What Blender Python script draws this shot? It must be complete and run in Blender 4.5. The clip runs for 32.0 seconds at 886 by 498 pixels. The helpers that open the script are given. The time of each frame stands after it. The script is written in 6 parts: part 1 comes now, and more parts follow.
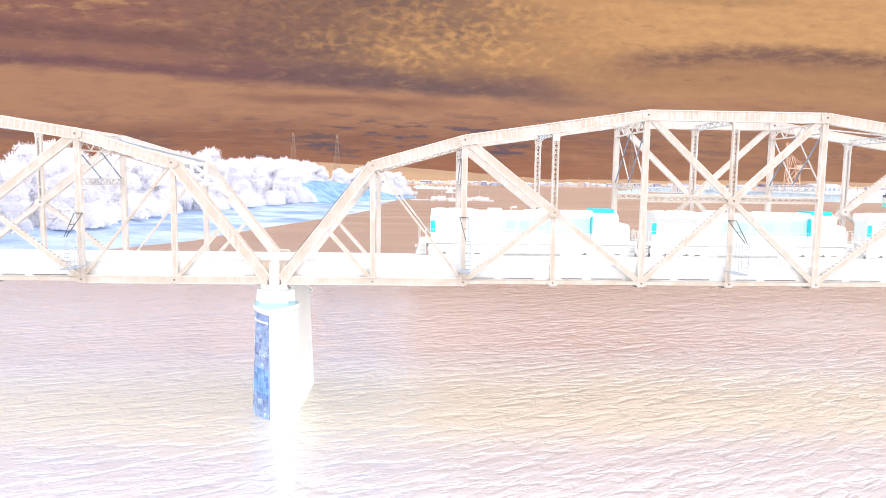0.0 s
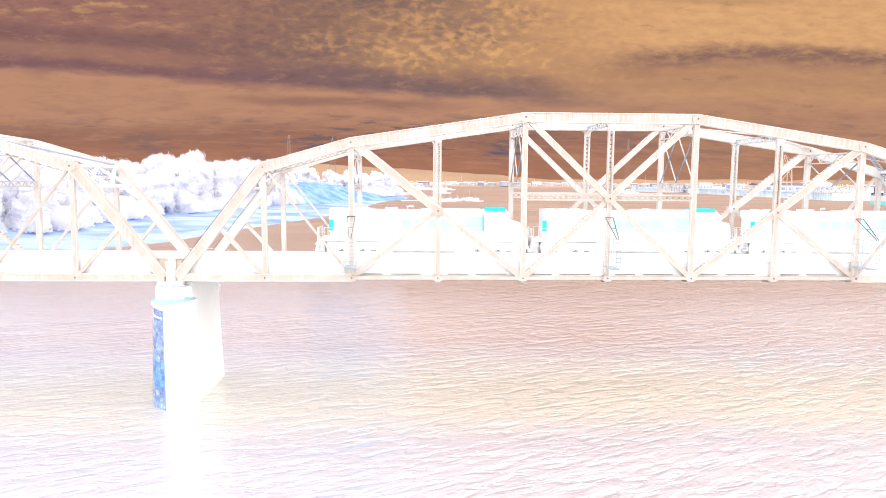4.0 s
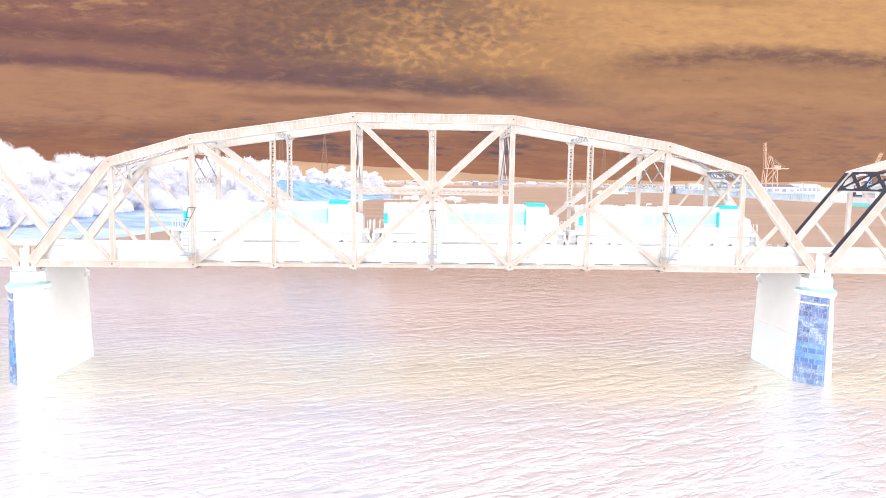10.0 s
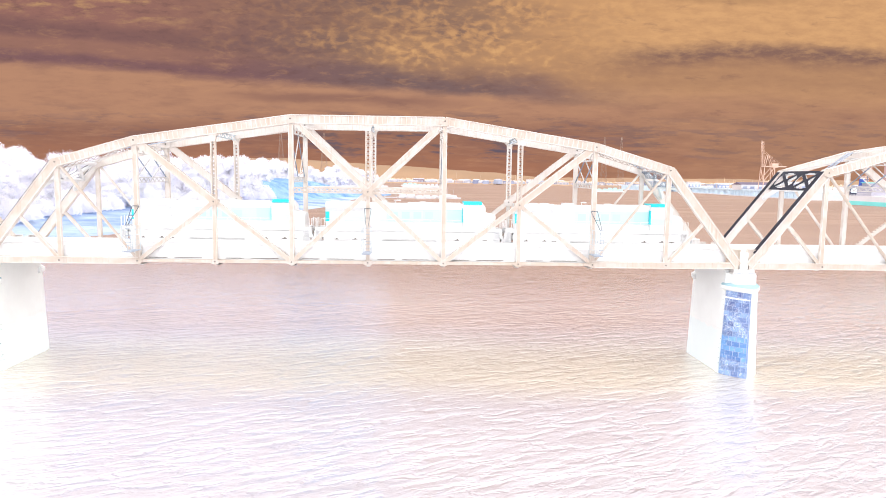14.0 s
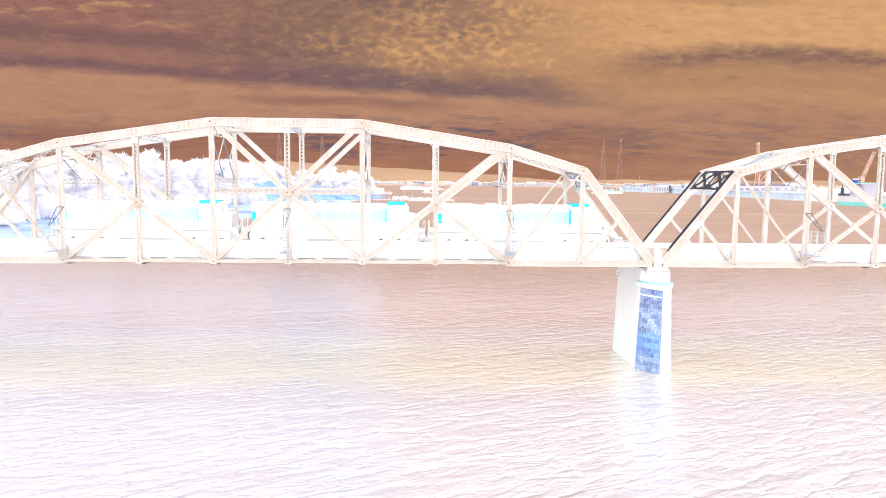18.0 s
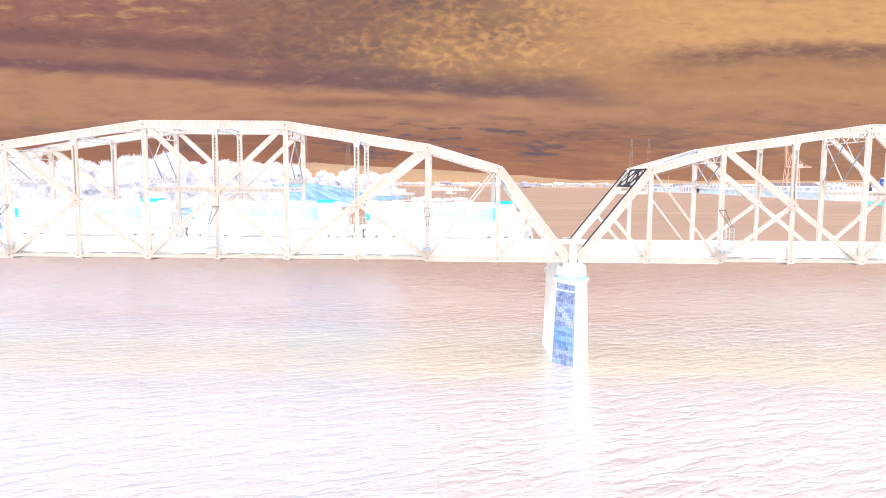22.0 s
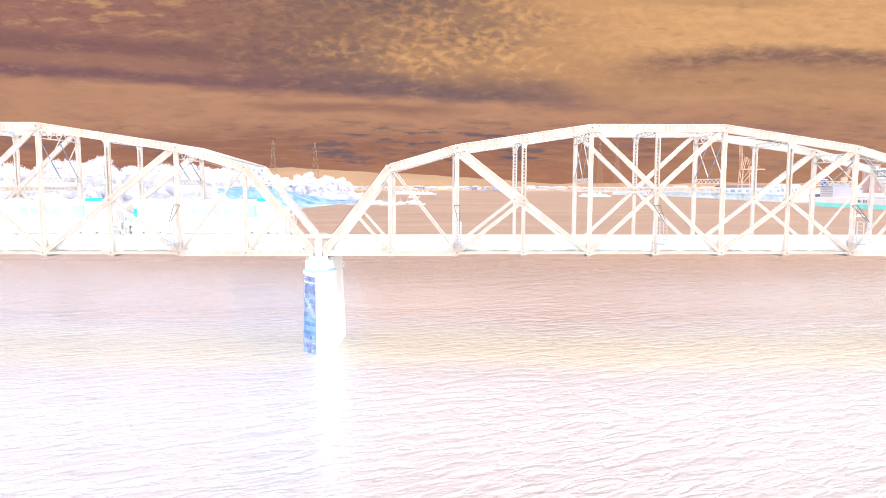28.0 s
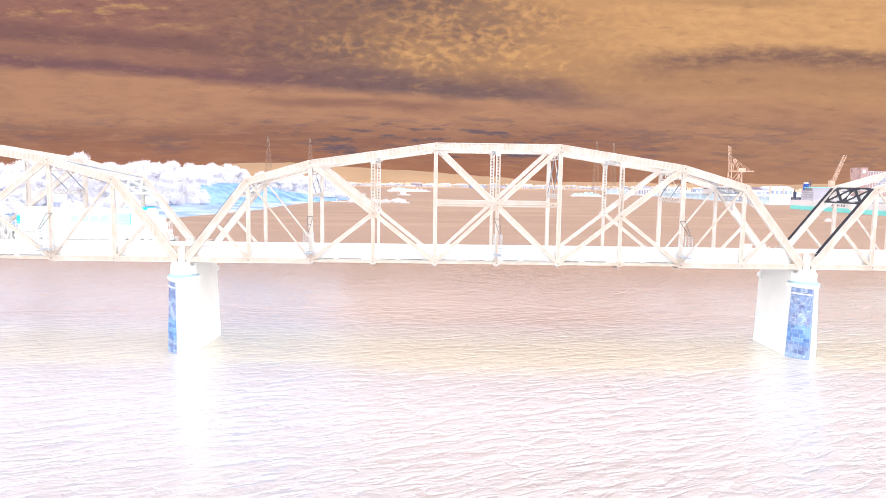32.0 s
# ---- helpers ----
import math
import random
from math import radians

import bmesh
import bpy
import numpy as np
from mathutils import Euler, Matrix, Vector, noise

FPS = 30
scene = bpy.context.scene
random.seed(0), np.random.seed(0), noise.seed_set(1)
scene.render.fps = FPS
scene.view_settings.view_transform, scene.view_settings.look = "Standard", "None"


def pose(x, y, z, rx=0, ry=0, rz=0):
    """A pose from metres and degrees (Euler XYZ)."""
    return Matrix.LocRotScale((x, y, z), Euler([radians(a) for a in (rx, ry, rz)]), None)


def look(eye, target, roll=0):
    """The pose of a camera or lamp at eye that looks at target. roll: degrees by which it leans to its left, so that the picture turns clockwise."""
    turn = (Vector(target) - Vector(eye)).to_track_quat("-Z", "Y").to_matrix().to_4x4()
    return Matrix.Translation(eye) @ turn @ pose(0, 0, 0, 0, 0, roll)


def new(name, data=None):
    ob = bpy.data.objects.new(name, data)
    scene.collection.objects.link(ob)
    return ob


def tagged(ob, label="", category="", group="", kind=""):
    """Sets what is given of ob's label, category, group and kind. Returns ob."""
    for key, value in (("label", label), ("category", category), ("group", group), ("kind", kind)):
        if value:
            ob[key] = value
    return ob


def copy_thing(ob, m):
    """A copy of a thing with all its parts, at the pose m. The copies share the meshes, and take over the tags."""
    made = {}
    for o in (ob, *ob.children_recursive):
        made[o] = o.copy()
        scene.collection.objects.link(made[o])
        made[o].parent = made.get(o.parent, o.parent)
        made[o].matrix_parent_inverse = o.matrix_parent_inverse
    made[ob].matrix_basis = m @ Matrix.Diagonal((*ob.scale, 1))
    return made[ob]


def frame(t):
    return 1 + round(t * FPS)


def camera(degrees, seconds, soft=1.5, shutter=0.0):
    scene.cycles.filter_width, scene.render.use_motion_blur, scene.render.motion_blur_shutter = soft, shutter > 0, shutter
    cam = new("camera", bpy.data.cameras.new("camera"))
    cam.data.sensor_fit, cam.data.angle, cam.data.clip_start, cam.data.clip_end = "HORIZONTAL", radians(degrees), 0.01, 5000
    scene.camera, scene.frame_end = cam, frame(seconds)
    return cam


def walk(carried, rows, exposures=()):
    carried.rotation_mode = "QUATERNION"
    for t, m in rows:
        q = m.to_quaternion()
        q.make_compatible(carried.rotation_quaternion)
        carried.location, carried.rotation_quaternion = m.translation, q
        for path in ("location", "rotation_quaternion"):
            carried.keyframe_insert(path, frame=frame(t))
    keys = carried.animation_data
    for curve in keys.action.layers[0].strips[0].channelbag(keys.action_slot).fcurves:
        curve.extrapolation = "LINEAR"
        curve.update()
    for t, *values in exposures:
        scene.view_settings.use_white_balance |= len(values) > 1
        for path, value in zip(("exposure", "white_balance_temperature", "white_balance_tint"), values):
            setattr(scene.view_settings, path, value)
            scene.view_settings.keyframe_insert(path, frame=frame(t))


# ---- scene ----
cam = camera(67.4, 32.0, 0.95)
PATH = [
    (0, (12.531, -59.077, 21.108), (12.609, -57.09, 20.901), 0.8),
    (0.5, (13.631, -59.518, 21.133), (13.709, -57.53, 20.927), 0.6),
    (1, (14.781, -59.79, 21.168), (14.859, -57.802, 20.963), 0.6),
    (1.5, (15.934, -60.386, 21.21), (16.011, -58.398, 21.005), 0.5),
    (2, (17.145, -61.009, 21.207), (17.222, -59.021, 21.002), 0.4),
    (2.5, (18.458, -61.411, 21.177), (18.536, -59.423, 20.972), 0.5),
    (3, (19.915, -61.851, 21.209), (19.992, -59.863, 21.004), 0.4),
    (3.5, (21.335, -62.063, 21.197), (21.412, -60.075, 20.992), 0.4),
    (5.5, (27.511, -63.768, 21.02), (27.585, -61.779, 20.818), 0.5),
    (6, (29.003, -64.33, 21.007), (29.077, -62.342, 20.805), 0.5),
    (6.5, (30.577, -64.701, 21.016), (30.647, -62.713, 20.814), 0.6),
    (7, (32.135, -65.241, 21.0), (32.205, -63.253, 20.798), 0.6),
    (7.5, (33.47, -65.85, 20.979), (33.547, -63.862, 20.778), 0.6),
    (8, (34.776, -66.324, 20.939), (34.853, -64.336, 20.737), 0.6),
    (8.5, (35.979, -66.91, 20.886), (36.057, -64.921, 20.684), 0.7),
    (9, (37.365, -67.26, 20.868), (37.447, -65.271, 20.666), 0.8),
    (9.5, (38.396, -67.624, 20.937), (38.477, -65.636, 20.731), 0.7),
    (10, (39.255, -68.189, 20.885), (39.336, -66.201, 20.679), 0.8),
    (10.5, (40.146, -68.497, 20.874), (40.227, -66.51, 20.669), 0.8),
    (11, (40.956, -68.894, 20.976), (41.037, -66.907, 20.767), 0.8),
    (11.5, (41.768, -69.323, 20.96), (41.849, -67.336, 20.751), 0.8),
    (12, (42.735, -69.673, 20.98), (42.813, -67.685, 20.771), 0.7),
    (12.5, (43.563, -70.017, 21.091), (43.64, -68.03, 20.879), 0.8),
    (13, (44.3, -70.184, 21.12), (44.378, -68.197, 20.908), 0.8),
    (13.5, (45.394, -70.64, 21.108), (45.469, -68.653, 20.896), 0.8),
    (14, (46.304, -71.063, 21.132), (46.378, -69.076, 20.92), 0.8),
    (14.5, (47.287, -71.213, 21.17), (47.362, -69.225, 20.958), 0.7),
    (16.5, (51.305, -71.925, 21.111), (51.376, -69.937, 20.903), 0.8),
    (17, (52.608, -72.431, 21.164), (52.679, -70.443, 20.955), 0.7),
    (17.5, (53.927, -72.77, 21.132), (53.998, -70.782, 20.923), 0.5),
    (18, (55.416, -73.105, 21.043), (55.483, -71.117, 20.838), 0.6),
    (18.5, (56.797, -73.368, 21.069), (56.864, -71.38, 20.864), 0.6),
    (19, (58.289, -73.84, 21.074), (58.356, -71.851, 20.869), 0.6),
    (19.5, (59.603, -73.95, 21.023), (59.586, -71.96, 20.82), 0.6),
    (20, (61.323, -74.565, 20.987), (61.303, -72.575, 20.784), 0.6),
    (20.5, (62.941, -75.014, 20.935), (62.921, -73.025, 20.732), 0.5),
    (21, (64.519, -75.402, 20.913), (64.499, -73.412, 20.71), 0.5),
    (21.5, (66.137, -75.819, 20.886), (66.117, -73.829, 20.683), 0.4),
    (22, (67.889, -76.217, 20.86), (67.865, -74.227, 20.657), 0.4),
    (22.5, (69.557, -76.562, 20.858), (69.534, -74.572, 20.656), 0.5),
    (23, (71.207, -76.789, 20.714), (71.183, -74.799, 20.515), 0.5),
    (23.5, (72.794, -77.278, 20.673), (72.77, -75.288, 20.473), 0.5),
    (24, (74.492, -77.658, 20.624), (74.468, -75.668, 20.425), 0.5),
    (24.5, (76.327, -78.026, 20.587), (76.303, -76.037, 20.388), 0.4),
    (26.5, (85.43, -79.099, 20.396), (85.429, -77.108, 20.201), 0.4),
    (27, (88.66, -79.558, 20.178), (88.695, -77.567, 19.986), 0.2),
    (27.5, (92.071, -79.987, 20.177), (92.106, -77.997, 19.986), 0.2),
    (28, (95.575, -80.444, 20.153), (95.61, -78.454, 19.963), 0.1),
    (28.5, (98.926, -81.087, 20.095), (98.96, -79.096, 19.907), 0.2),
    (29, (101.843, -81.748, 20.132), (101.878, -79.757, 19.944), 0.3),
    (29.5, (104.88, -82.432, 20.116), (104.913, -80.441, 19.93), 0.4),
    (30, (107.443, -83.239, 20.294), (107.475, -81.248, 20.107), 0.5),
    (30.5, (109.604, -84.174, 20.276), (109.636, -82.184, 20.088), 0.6),
    (31, (111.502, -85.009, 21.029), (111.531, -83.018, 20.837), 0.6),
    (31.5, (113.132, -85.801, 21.906), (113.162, -83.811, 21.71), 0.7),
    (32, (114.596, -86.502, 22.467), (114.626, -84.512, 22.267), 0.8),
]
# the quick swing of the camera just after 19 s
PATH += [(19.2, (58.83, -73.88, 21.054), (58.897, -71.891, 20.849), 0.6),
         (19.4, (59.33, -73.93, 21.034), (59.313, -71.94, 20.831), 0.6)]
PATH.sort()
walk(cam, [(t, look(e, g, r)) for t, e, g, r in PATH],
     [(0, -0.04), (3.0, 0.03), (6.0, 0.04), (8.0, -0.01), (14.0, -0.04), (18.0, -0.01), (21.0, 0.04), (24.0, 0.08), (27.0, 0.09), (30.0, 0.08), (32.0, 0.03)])

# ---- light ----
def lin(r, g, b):
    """Display colour 0..255 to linear."""
    return tuple((c / 12.92 if c <= 0.04045 else ((c + 0.055) / 1.055) ** 2.4) for c in (r / 255, g / 255, b / 255))


class Nodes:
    """Short calls for wiring a node tree."""
    def __init__(self, tree):
        self.t = tree
        tree.nodes.clear()

    def put(self, sock, value):
        if isinstance(value, bpy.types.NodeSocket):
            self.t.links.new(value, sock)
        elif isinstance(value, tuple) and sock.type == "RGBA":
            sock.default_value = (*value[:3], 1)
        else:
            sock.default_value = value

    def add(self, kind, ins, operation="", clamp=False, smooth=False, blend=""):
        n = self.t.nodes.new(kind)
        if operation:
            n.operation = operation
        if clamp:
            n.use_clamp = True
        if smooth:
            n.interpolation_type = "SMOOTHSTEP"
        if blend:
            n.data_type, n.blend_type = "RGBA", blend
        for k, v in ins.items():
            self.put(n.inputs[k], v)
        return n

    def m(self, op, a, b=0.0, c=0.0, clamp=False):
        return self.add("ShaderNodeMath", {0: a, 1: b, 2: c}, operation=op, clamp=clamp).outputs[0]

    def step(self, x, lo, hi, a=0.0, b=1.0):
        return self.add("ShaderNodeMapRange", {0: x, 1: lo, 2: hi, 3: a, 4: b}, smooth=True).outputs[0]

    def mix(self, f, a, b, mode="MIX"):
        n = self.add("ShaderNodeMix", {0: f, 6: a, 7: b}, blend=mode)
        return n.outputs[2]

    def vec(self, x, y, z=0.0):
        return self.add("ShaderNodeCombineXYZ", {0: x, 1: y, 2: z}).outputs[0]

    def noise(self, v, scale, detail=3.0, rough=0.5, distort=0.0):
        n = self.add("ShaderNodeTexNoise", {"Vector": v, "Scale": scale, "Detail": detail, "Roughness": rough, "Distortion": distort})
        return n.outputs[0]


def make_sky():
    """Brown evening-like sky with a dark cloud bank, a rippled middle and a tan clearing."""
    world = bpy.data.worlds.new("sky")
    scene.world = world
    world.use_nodes = True
    n = Nodes(world.node_tree)
    d = n.add("ShaderNodeSeparateXYZ", {0: n.add("ShaderNodeTexCoord", {}).outputs["Generated"]}).outputs
    away = n.m("ADD", n.m("ABSOLUTE", d[1]), 0.0001)
    flat = n.m("MAXIMUM", away, 0.25)
    u = n.m("DIVIDE", d[0], flat)
    v = n.m("DIVIDE", d[2], flat)
    uv = n.vec(u, v)
    soft = n.noise(n.vec(n.m("MULTIPLY", u, 2.2), n.m("MULTIPLY", v, 9.0)), 2.2, 5, 0.55)
    soft = n.m("SUBTRACT", soft, 0.5)
    fine = n.m("SUBTRACT", n.noise(n.vec(n.m("MULTIPLY", u, 6), n.m("MULTIPLY", v, 22)), 3.0, 6, 0.6), 0.5)
    # low sky, a lighter wedge above it
    col = n.mix(n.step(v, 0.015, 0.075), lin(148, 102, 80), lin(132, 94, 79))
    col = n.mix(n.step(n.m("ADD", v, n.m("MULTIPLY", soft, 0.05)), 0.055, 0.10), col, lin(163, 121, 96))
    col = n.mix(n.m("MULTIPLY", n.step(n.m("ADD", u, n.m("MULTIPLY", soft, 0.5)), 0.1, 0.55), 0.9), col, lin(156, 116, 91))
    col = n.mix(n.m("MULTIPLY", n.step(fine, -0.1, 0.25), 0.34), col, lin(118, 86, 78))
    veil = n.noise(n.vec(n.m("MULTIPLY", u, 7), n.m("MULTIPLY", v, 60)), 2.0, 6, 0.65)
    col = n.mix(n.m("MULTIPLY", n.step(veil, 0.45, 0.7), 0.4), col, lin(168, 124, 98))
    # scattered low cloudlets
    spots = n.step(n.noise(n.vec(n.m("MULTIPLY", u, 7), n.m("MULTIPLY", v, 40)), 1.5, 5, 0.65), 0.52, 0.61)
    low = n.m("MULTIPLY", n.step(v, 0.015, 0.05), n.step(v, 0.11, 0.075))
    mid = n.m("MULTIPLY", n.step(u, -0.34, -0.08), n.step(u, 0.26, 0.1))
    col = n.mix(n.m("MULTIPLY", n.m("MULTIPLY", spots, low), n.m("ADD", 0.35, n.m("MULTIPLY", mid, 0.5))), col, lin(96, 82, 86))
    # long thin streak below the bank
    s4 = n.m("ABSOLUTE", n.m("SUBTRACT", n.m("ADD", v, n.m("MULTIPLY", soft, 0.03)), n.m("SUBTRACT", 0.110, n.m("MULTIPLY", u, 0.03))))
    s4 = n.m("MULTIPLY", n.step(s4, 0.012, 0.001), n.m("MULTIPLY", n.step(u, -0.32, -0.2), n.step(u, 0.12, -0.05)))
    col = n.mix(n.m("MULTIPLY", s4, 0.6), col, lin(116, 84, 78))
    # lower edge of the main bank, falling to the right
    edge = n.m("SUBTRACT", 0.123, n.m("MULTIPLY", u, 0.052))
    rise = n.m("SUBTRACT", n.m("ADD", v, n.m("ADD", n.m("MULTIPLY", soft, 0.026), n.m("MULTIPLY", fine, 0.010))), edge)
    bank = n.m("MULTIPLY", n.step(rise, -0.005, 0.011), n.step(u, 0.4, 0.05))
    tone = n.mix(n.step(n.m("ADD", rise, n.m("MULTIPLY", soft, 0.09)), 0.01, 0.07), n.mix(n.step(u, -0.35, 0.0), lin(114, 83, 84), lin(110, 88, 86)), n.mix(n.step(u, -0.5, -0.1), lin(134, 95, 86), lin(132, 99, 82)))
    tone = n.mix(n.m("MULTIPLY", n.step(fine, 0.02, 0.25), 0.4), tone, lin(152, 114, 90))
    grain = n.noise(n.vec(n.m("MULTIPLY", u, 14), n.m("MULTIPLY", v, 40)), 2.4, 6, 0.65)
    tone = n.mix(n.m("MULTIPLY", n.step(grain, 0.5, 0.68), 0.45), tone, lin(98, 72, 70))
    tone = n.mix(n.m("MULTIPLY", n.step(grain, 0.46, 0.32), 0.35), tone, lin(156, 116, 90))
    # a paler lens between two dark folds low on the left of the bank
    lens = n.m("MULTIPLY", n.m("MULTIPLY", n.step(rise, 0.016, 0.026), n.step(rise, 0.05, 0.036)), n.step(n.m("ADD", u, n.m("MULTIPLY", soft, 0.2)), -0.2, -0.4))
    tone = n.mix(n.m("MULTIPLY", lens, 0.6), tone, lin(146, 106, 88))
    fold = n.m("MULTIPLY", n.m("MULTIPLY", n.step(rise, 0.036, 0.05), n.step(rise, 0.075, 0.056)), n.step(u, -0.15, -0.35))
    tone = n.mix(n.m("MULTIPLY", fold, 0.5), tone, lin(102, 76, 76))
    # tan clearing high on the right
    clear = n.step(n.m("ADD", n.m("ADD", u, n.m("MULTIPLY", v, 0.9)), n.m("MULTIPLY", soft, 0.35)), 0.25, 0.5)
    high = n.mix(clear, tone, n.mix(n.step(grain, 0.3, 0.72), lin(194, 149, 104), lin(179, 136, 97)))
    right = n.m("MULTIPLY", n.step(n.m("ADD", u, n.m("MULTIPLY", soft, 0.25)), 0.0, 0.3), n.step(n.m("ADD", v, n.m("MULTIPLY", soft, 0.06)), 0.10, 0.17))
    col = n.mix(bank, col, tone)
    col = n.mix(right, col, high)
    # streaks across the clearing
    s1 = n.m("ABSOLUTE", n.m("SUBTRACT", n.m("ADD", v, n.m("MULTIPLY", soft, 0.045)), n.m("ADD", 0.176, n.m("MULTIPLY", u, 0.018))))
    s1 = n.m("MULTIPLY", n.step(s1, 0.028, 0.003), n.m("MULTIPLY", n.step(u, 0.2, 0.36), n.step(u, 0.95, 0.7)))
    col = n.mix(n.m("MULTIPLY", n.m("MULTIPLY", s1, n.step(grain, 0.3, 0.6, 0.6, 1.0)), 0.9), col, lin(108, 82, 78))
    s2 = n.m("ABSOLUTE", n.m("SUBTRACT", n.m("ADD", v, n.m("MULTIPLY", soft, 0.05)), 0.158))
    s2 = n.m("MULTIPLY", n.step(s2, 0.034, 0.008), n.step(u, 0.14, 0.28))
    col = n.mix(n.m("MULTIPLY", s2, 0.6), col, lin(142, 105, 84))
    s3 = n.m("ABSOLUTE", n.m("SUBTRACT", n.m("ADD", v, n.m("MULTIPLY", soft, 0.04)), 0.278))
    s3 = n.m("MULTIPLY", n.step(s3, 0.02, 0.006), n.m("MULTIPLY", n.step(u, 0.1, 0.3), n.step(u, 0.6, 0.5)))
    col = n.mix(n.m("MULTIPLY", s3, 0.4), col, lin(140, 108, 80))
    # rippled cells of the middle bank: rows of cloudlets, bent and broken at three scales
    lay = n.add("ShaderNodeMapping", {"Vector": uv, "Rotation": (0, 0, 0.38), "Scale": (46.0, 84.0, 1.0)}).outputs[0]
    def bent(v, scale, push, seed):
        a = n.m("MULTIPLY", n.m("SUBTRACT", n.noise(n.add("ShaderNodeVectorMath", {0: v, 1: (seed, 0, 0)}, operation="ADD").outputs[0], scale, 3, 0.6), 0.5), push)
        b = n.m("MULTIPLY", n.m("SUBTRACT", n.noise(n.add("ShaderNodeVectorMath", {0: v, 1: (0, seed, 3.0)}, operation="ADD").outputs[0], scale, 3, 0.6), 0.5), push)
        return n.add("ShaderNodeVectorMath", {0: v, 1: n.vec(a, b)}, operation="ADD").outputs[0]
    tilt = bent(bent(lay, 0.25, 1.8, 4.0), 1.2, 0.55, 9.0)
    net = n.t.nodes.new("ShaderNodeTexVoronoi")
    net.voronoi_dimensions, net.feature = "2D", "SMOOTH_F1"
    n.put(net.inputs["Vector"], tilt)
    n.put(net.inputs["Scale"], 1.45)
    n.put(net.inputs["Smoothness"], 1.0)
    puff = n.m("SUBTRACT", n.noise(tilt, 1.6, 4, 0.55), 0.5)
    broad = n.m("SUBTRACT", n.noise(lay, 0.22, 3, 0.5), 0.5)
    cells = n.m("ADD", n.m("ADD", n.m("MULTIPLY", net.outputs["Distance"], 0.55), 0.22), n.m("ADD", n.m("MULTIPLY", puff, 1.15), n.m("MULTIPLY", broad, 1.0)))
    swath = n.step(n.noise(n.vec(n.m("MULTIPLY", u, 5.0), n.m("MULTIPLY", v, 14.0)), 1.0, 3, 0.5), 0.36, 0.64)
    spread = n.m("MULTIPLY", n.m("MULTIPLY", n.step(n.m("ADD", u, n.m("MULTIPLY", soft, 0.3)), -0.42, -0.12), n.step(n.m("ADD", u, n.m("MULTIPLY", soft, 0.4)), 0.42, 0.12)), n.step(n.m("ADD", rise, n.m("MULTIPLY", broad, 0.03)), 0.02, 0.06))
    warm = n.step(n.m("ADD", n.m("SUBTRACT", u, n.m("MULTIPLY", n.m("SUBTRACT", v, 0.2), 1.6)), n.m("MULTIPLY", soft, 0.6)), -0.26, 0.10)
    col = n.mix(n.m("MULTIPLY", n.m("MULTIPLY", warm, spread), 0.8), col, lin(184, 139, 96))
    aloft = n.step(n.m("ADD", v, n.m("MULTIPLY", soft, 0.05)), 0.178, 0.212)
    shade = n.m("MULTIPLY", n.m("MULTIPLY", n.step(cells, 0.66, 0.22), spread), n.m("MULTIPLY", n.m("ADD", 0.34, n.m("MULTIPLY", swath, 0.42)), n.m("MAXIMUM", n.m("MULTIPLY", aloft, n.step(n.m("ADD", u, n.m("MULTIPLY", soft, 0.2)), 0.25, 0.12)), n.step(n.m("ADD", u, n.m("MULTIPLY", soft, 0.3)), 0.2, -0.08, 0.3, 1.0))))
    col = n.mix(shade, col, n.mix(n.step(u, -0.4, 0.0), lin(102, 78, 82), lin(100, 83, 82)))
    gold = n.m("MULTIPLY", n.m("MULTIPLY", n.step(cells, 0.46, 0.92), spread), n.m("MULTIPLY", n.m("ADD", 0.30, n.m("MULTIPLY", warm, 0.70)), n.m("SUBTRACT", 1.0, n.m("MULTIPLY", aloft, 0.35))))
    col = n.mix(n.m("MULTIPLY", gold, n.m("SUBTRACT", 0.85, n.m("MULTIPLY", swath, 0.3))), col, lin(200, 155, 105))
    # torn lower fringe and ragged wisps over the whole bank
    wisp = n.noise(bent(n.vec(n.m("MULTIPLY", u, 16), n.m("MULTIPLY", v, 62)), 0.5, 1.6, 2.0), 1.0, 6, 0.66)
    col = n.mix(n.m("MULTIPLY", n.m("MULTIPLY", n.step(wisp, 0.55, 0.74), n.step(rise, -0.05, 0.0, 0.35, 1.0)), 0.36), col, lin(102, 76, 74))
    col = n.mix(n.m("MULTIPLY", n.step(wisp, 0.45, 0.27), 0.30), col, lin(182, 136, 98))
    # blue-grey cloud scraps low over the horizon
    scrap = n.noise(n.vec(n.m("MULTIPLY", u, 11), n.m("MULTIPLY", v, 75)), 1.0, 5, 0.6)
    low_band = n.m("MULTIPLY", n.step(v, 0.02, 0.04), n.step(v, 0.1, 0.07))
    col = n.mix(n.m("MULTIPLY", n.m("MULTIPLY", n.step(scrap, 0.53, 0.64), low_band), n.m("ADD", 0.3, n.m("MULTIPLY", mid, 0.55))), col, lin(84, 78, 92))
    # gold lights in the upper left
    left = n.m("MULTIPLY", n.m("MULTIPLY", n.step(u, -0.28, -0.45), n.step(n.m("ADD", v, n.m("MULTIPLY", u, 0.08)), 0.17, 0.2)), n.step(fine, 0.0, 0.2))
    col = n.mix(n.m("MULTIPLY", left, 0.6), col, lin(186, 146, 98))
    # unseen sky brightened overhead, sideways and behind the camera to light shaded faces
    col = n.mix(1.0, col, (1.38, 1.37, 1.40), "MULTIPLY")
    side = n.mix(n.step(u, -0.5, 0.5), (1.60, 1.56, 1.67), (1.61, 1.55, 1.60))
    col = n.mix(n.step(v, 0.33, 1.3), col, side)
    col = n.mix(n.step(n.m("ABSOLUTE", u), 0.85, 2.0), col, (2.35, 2.30, 2.33))
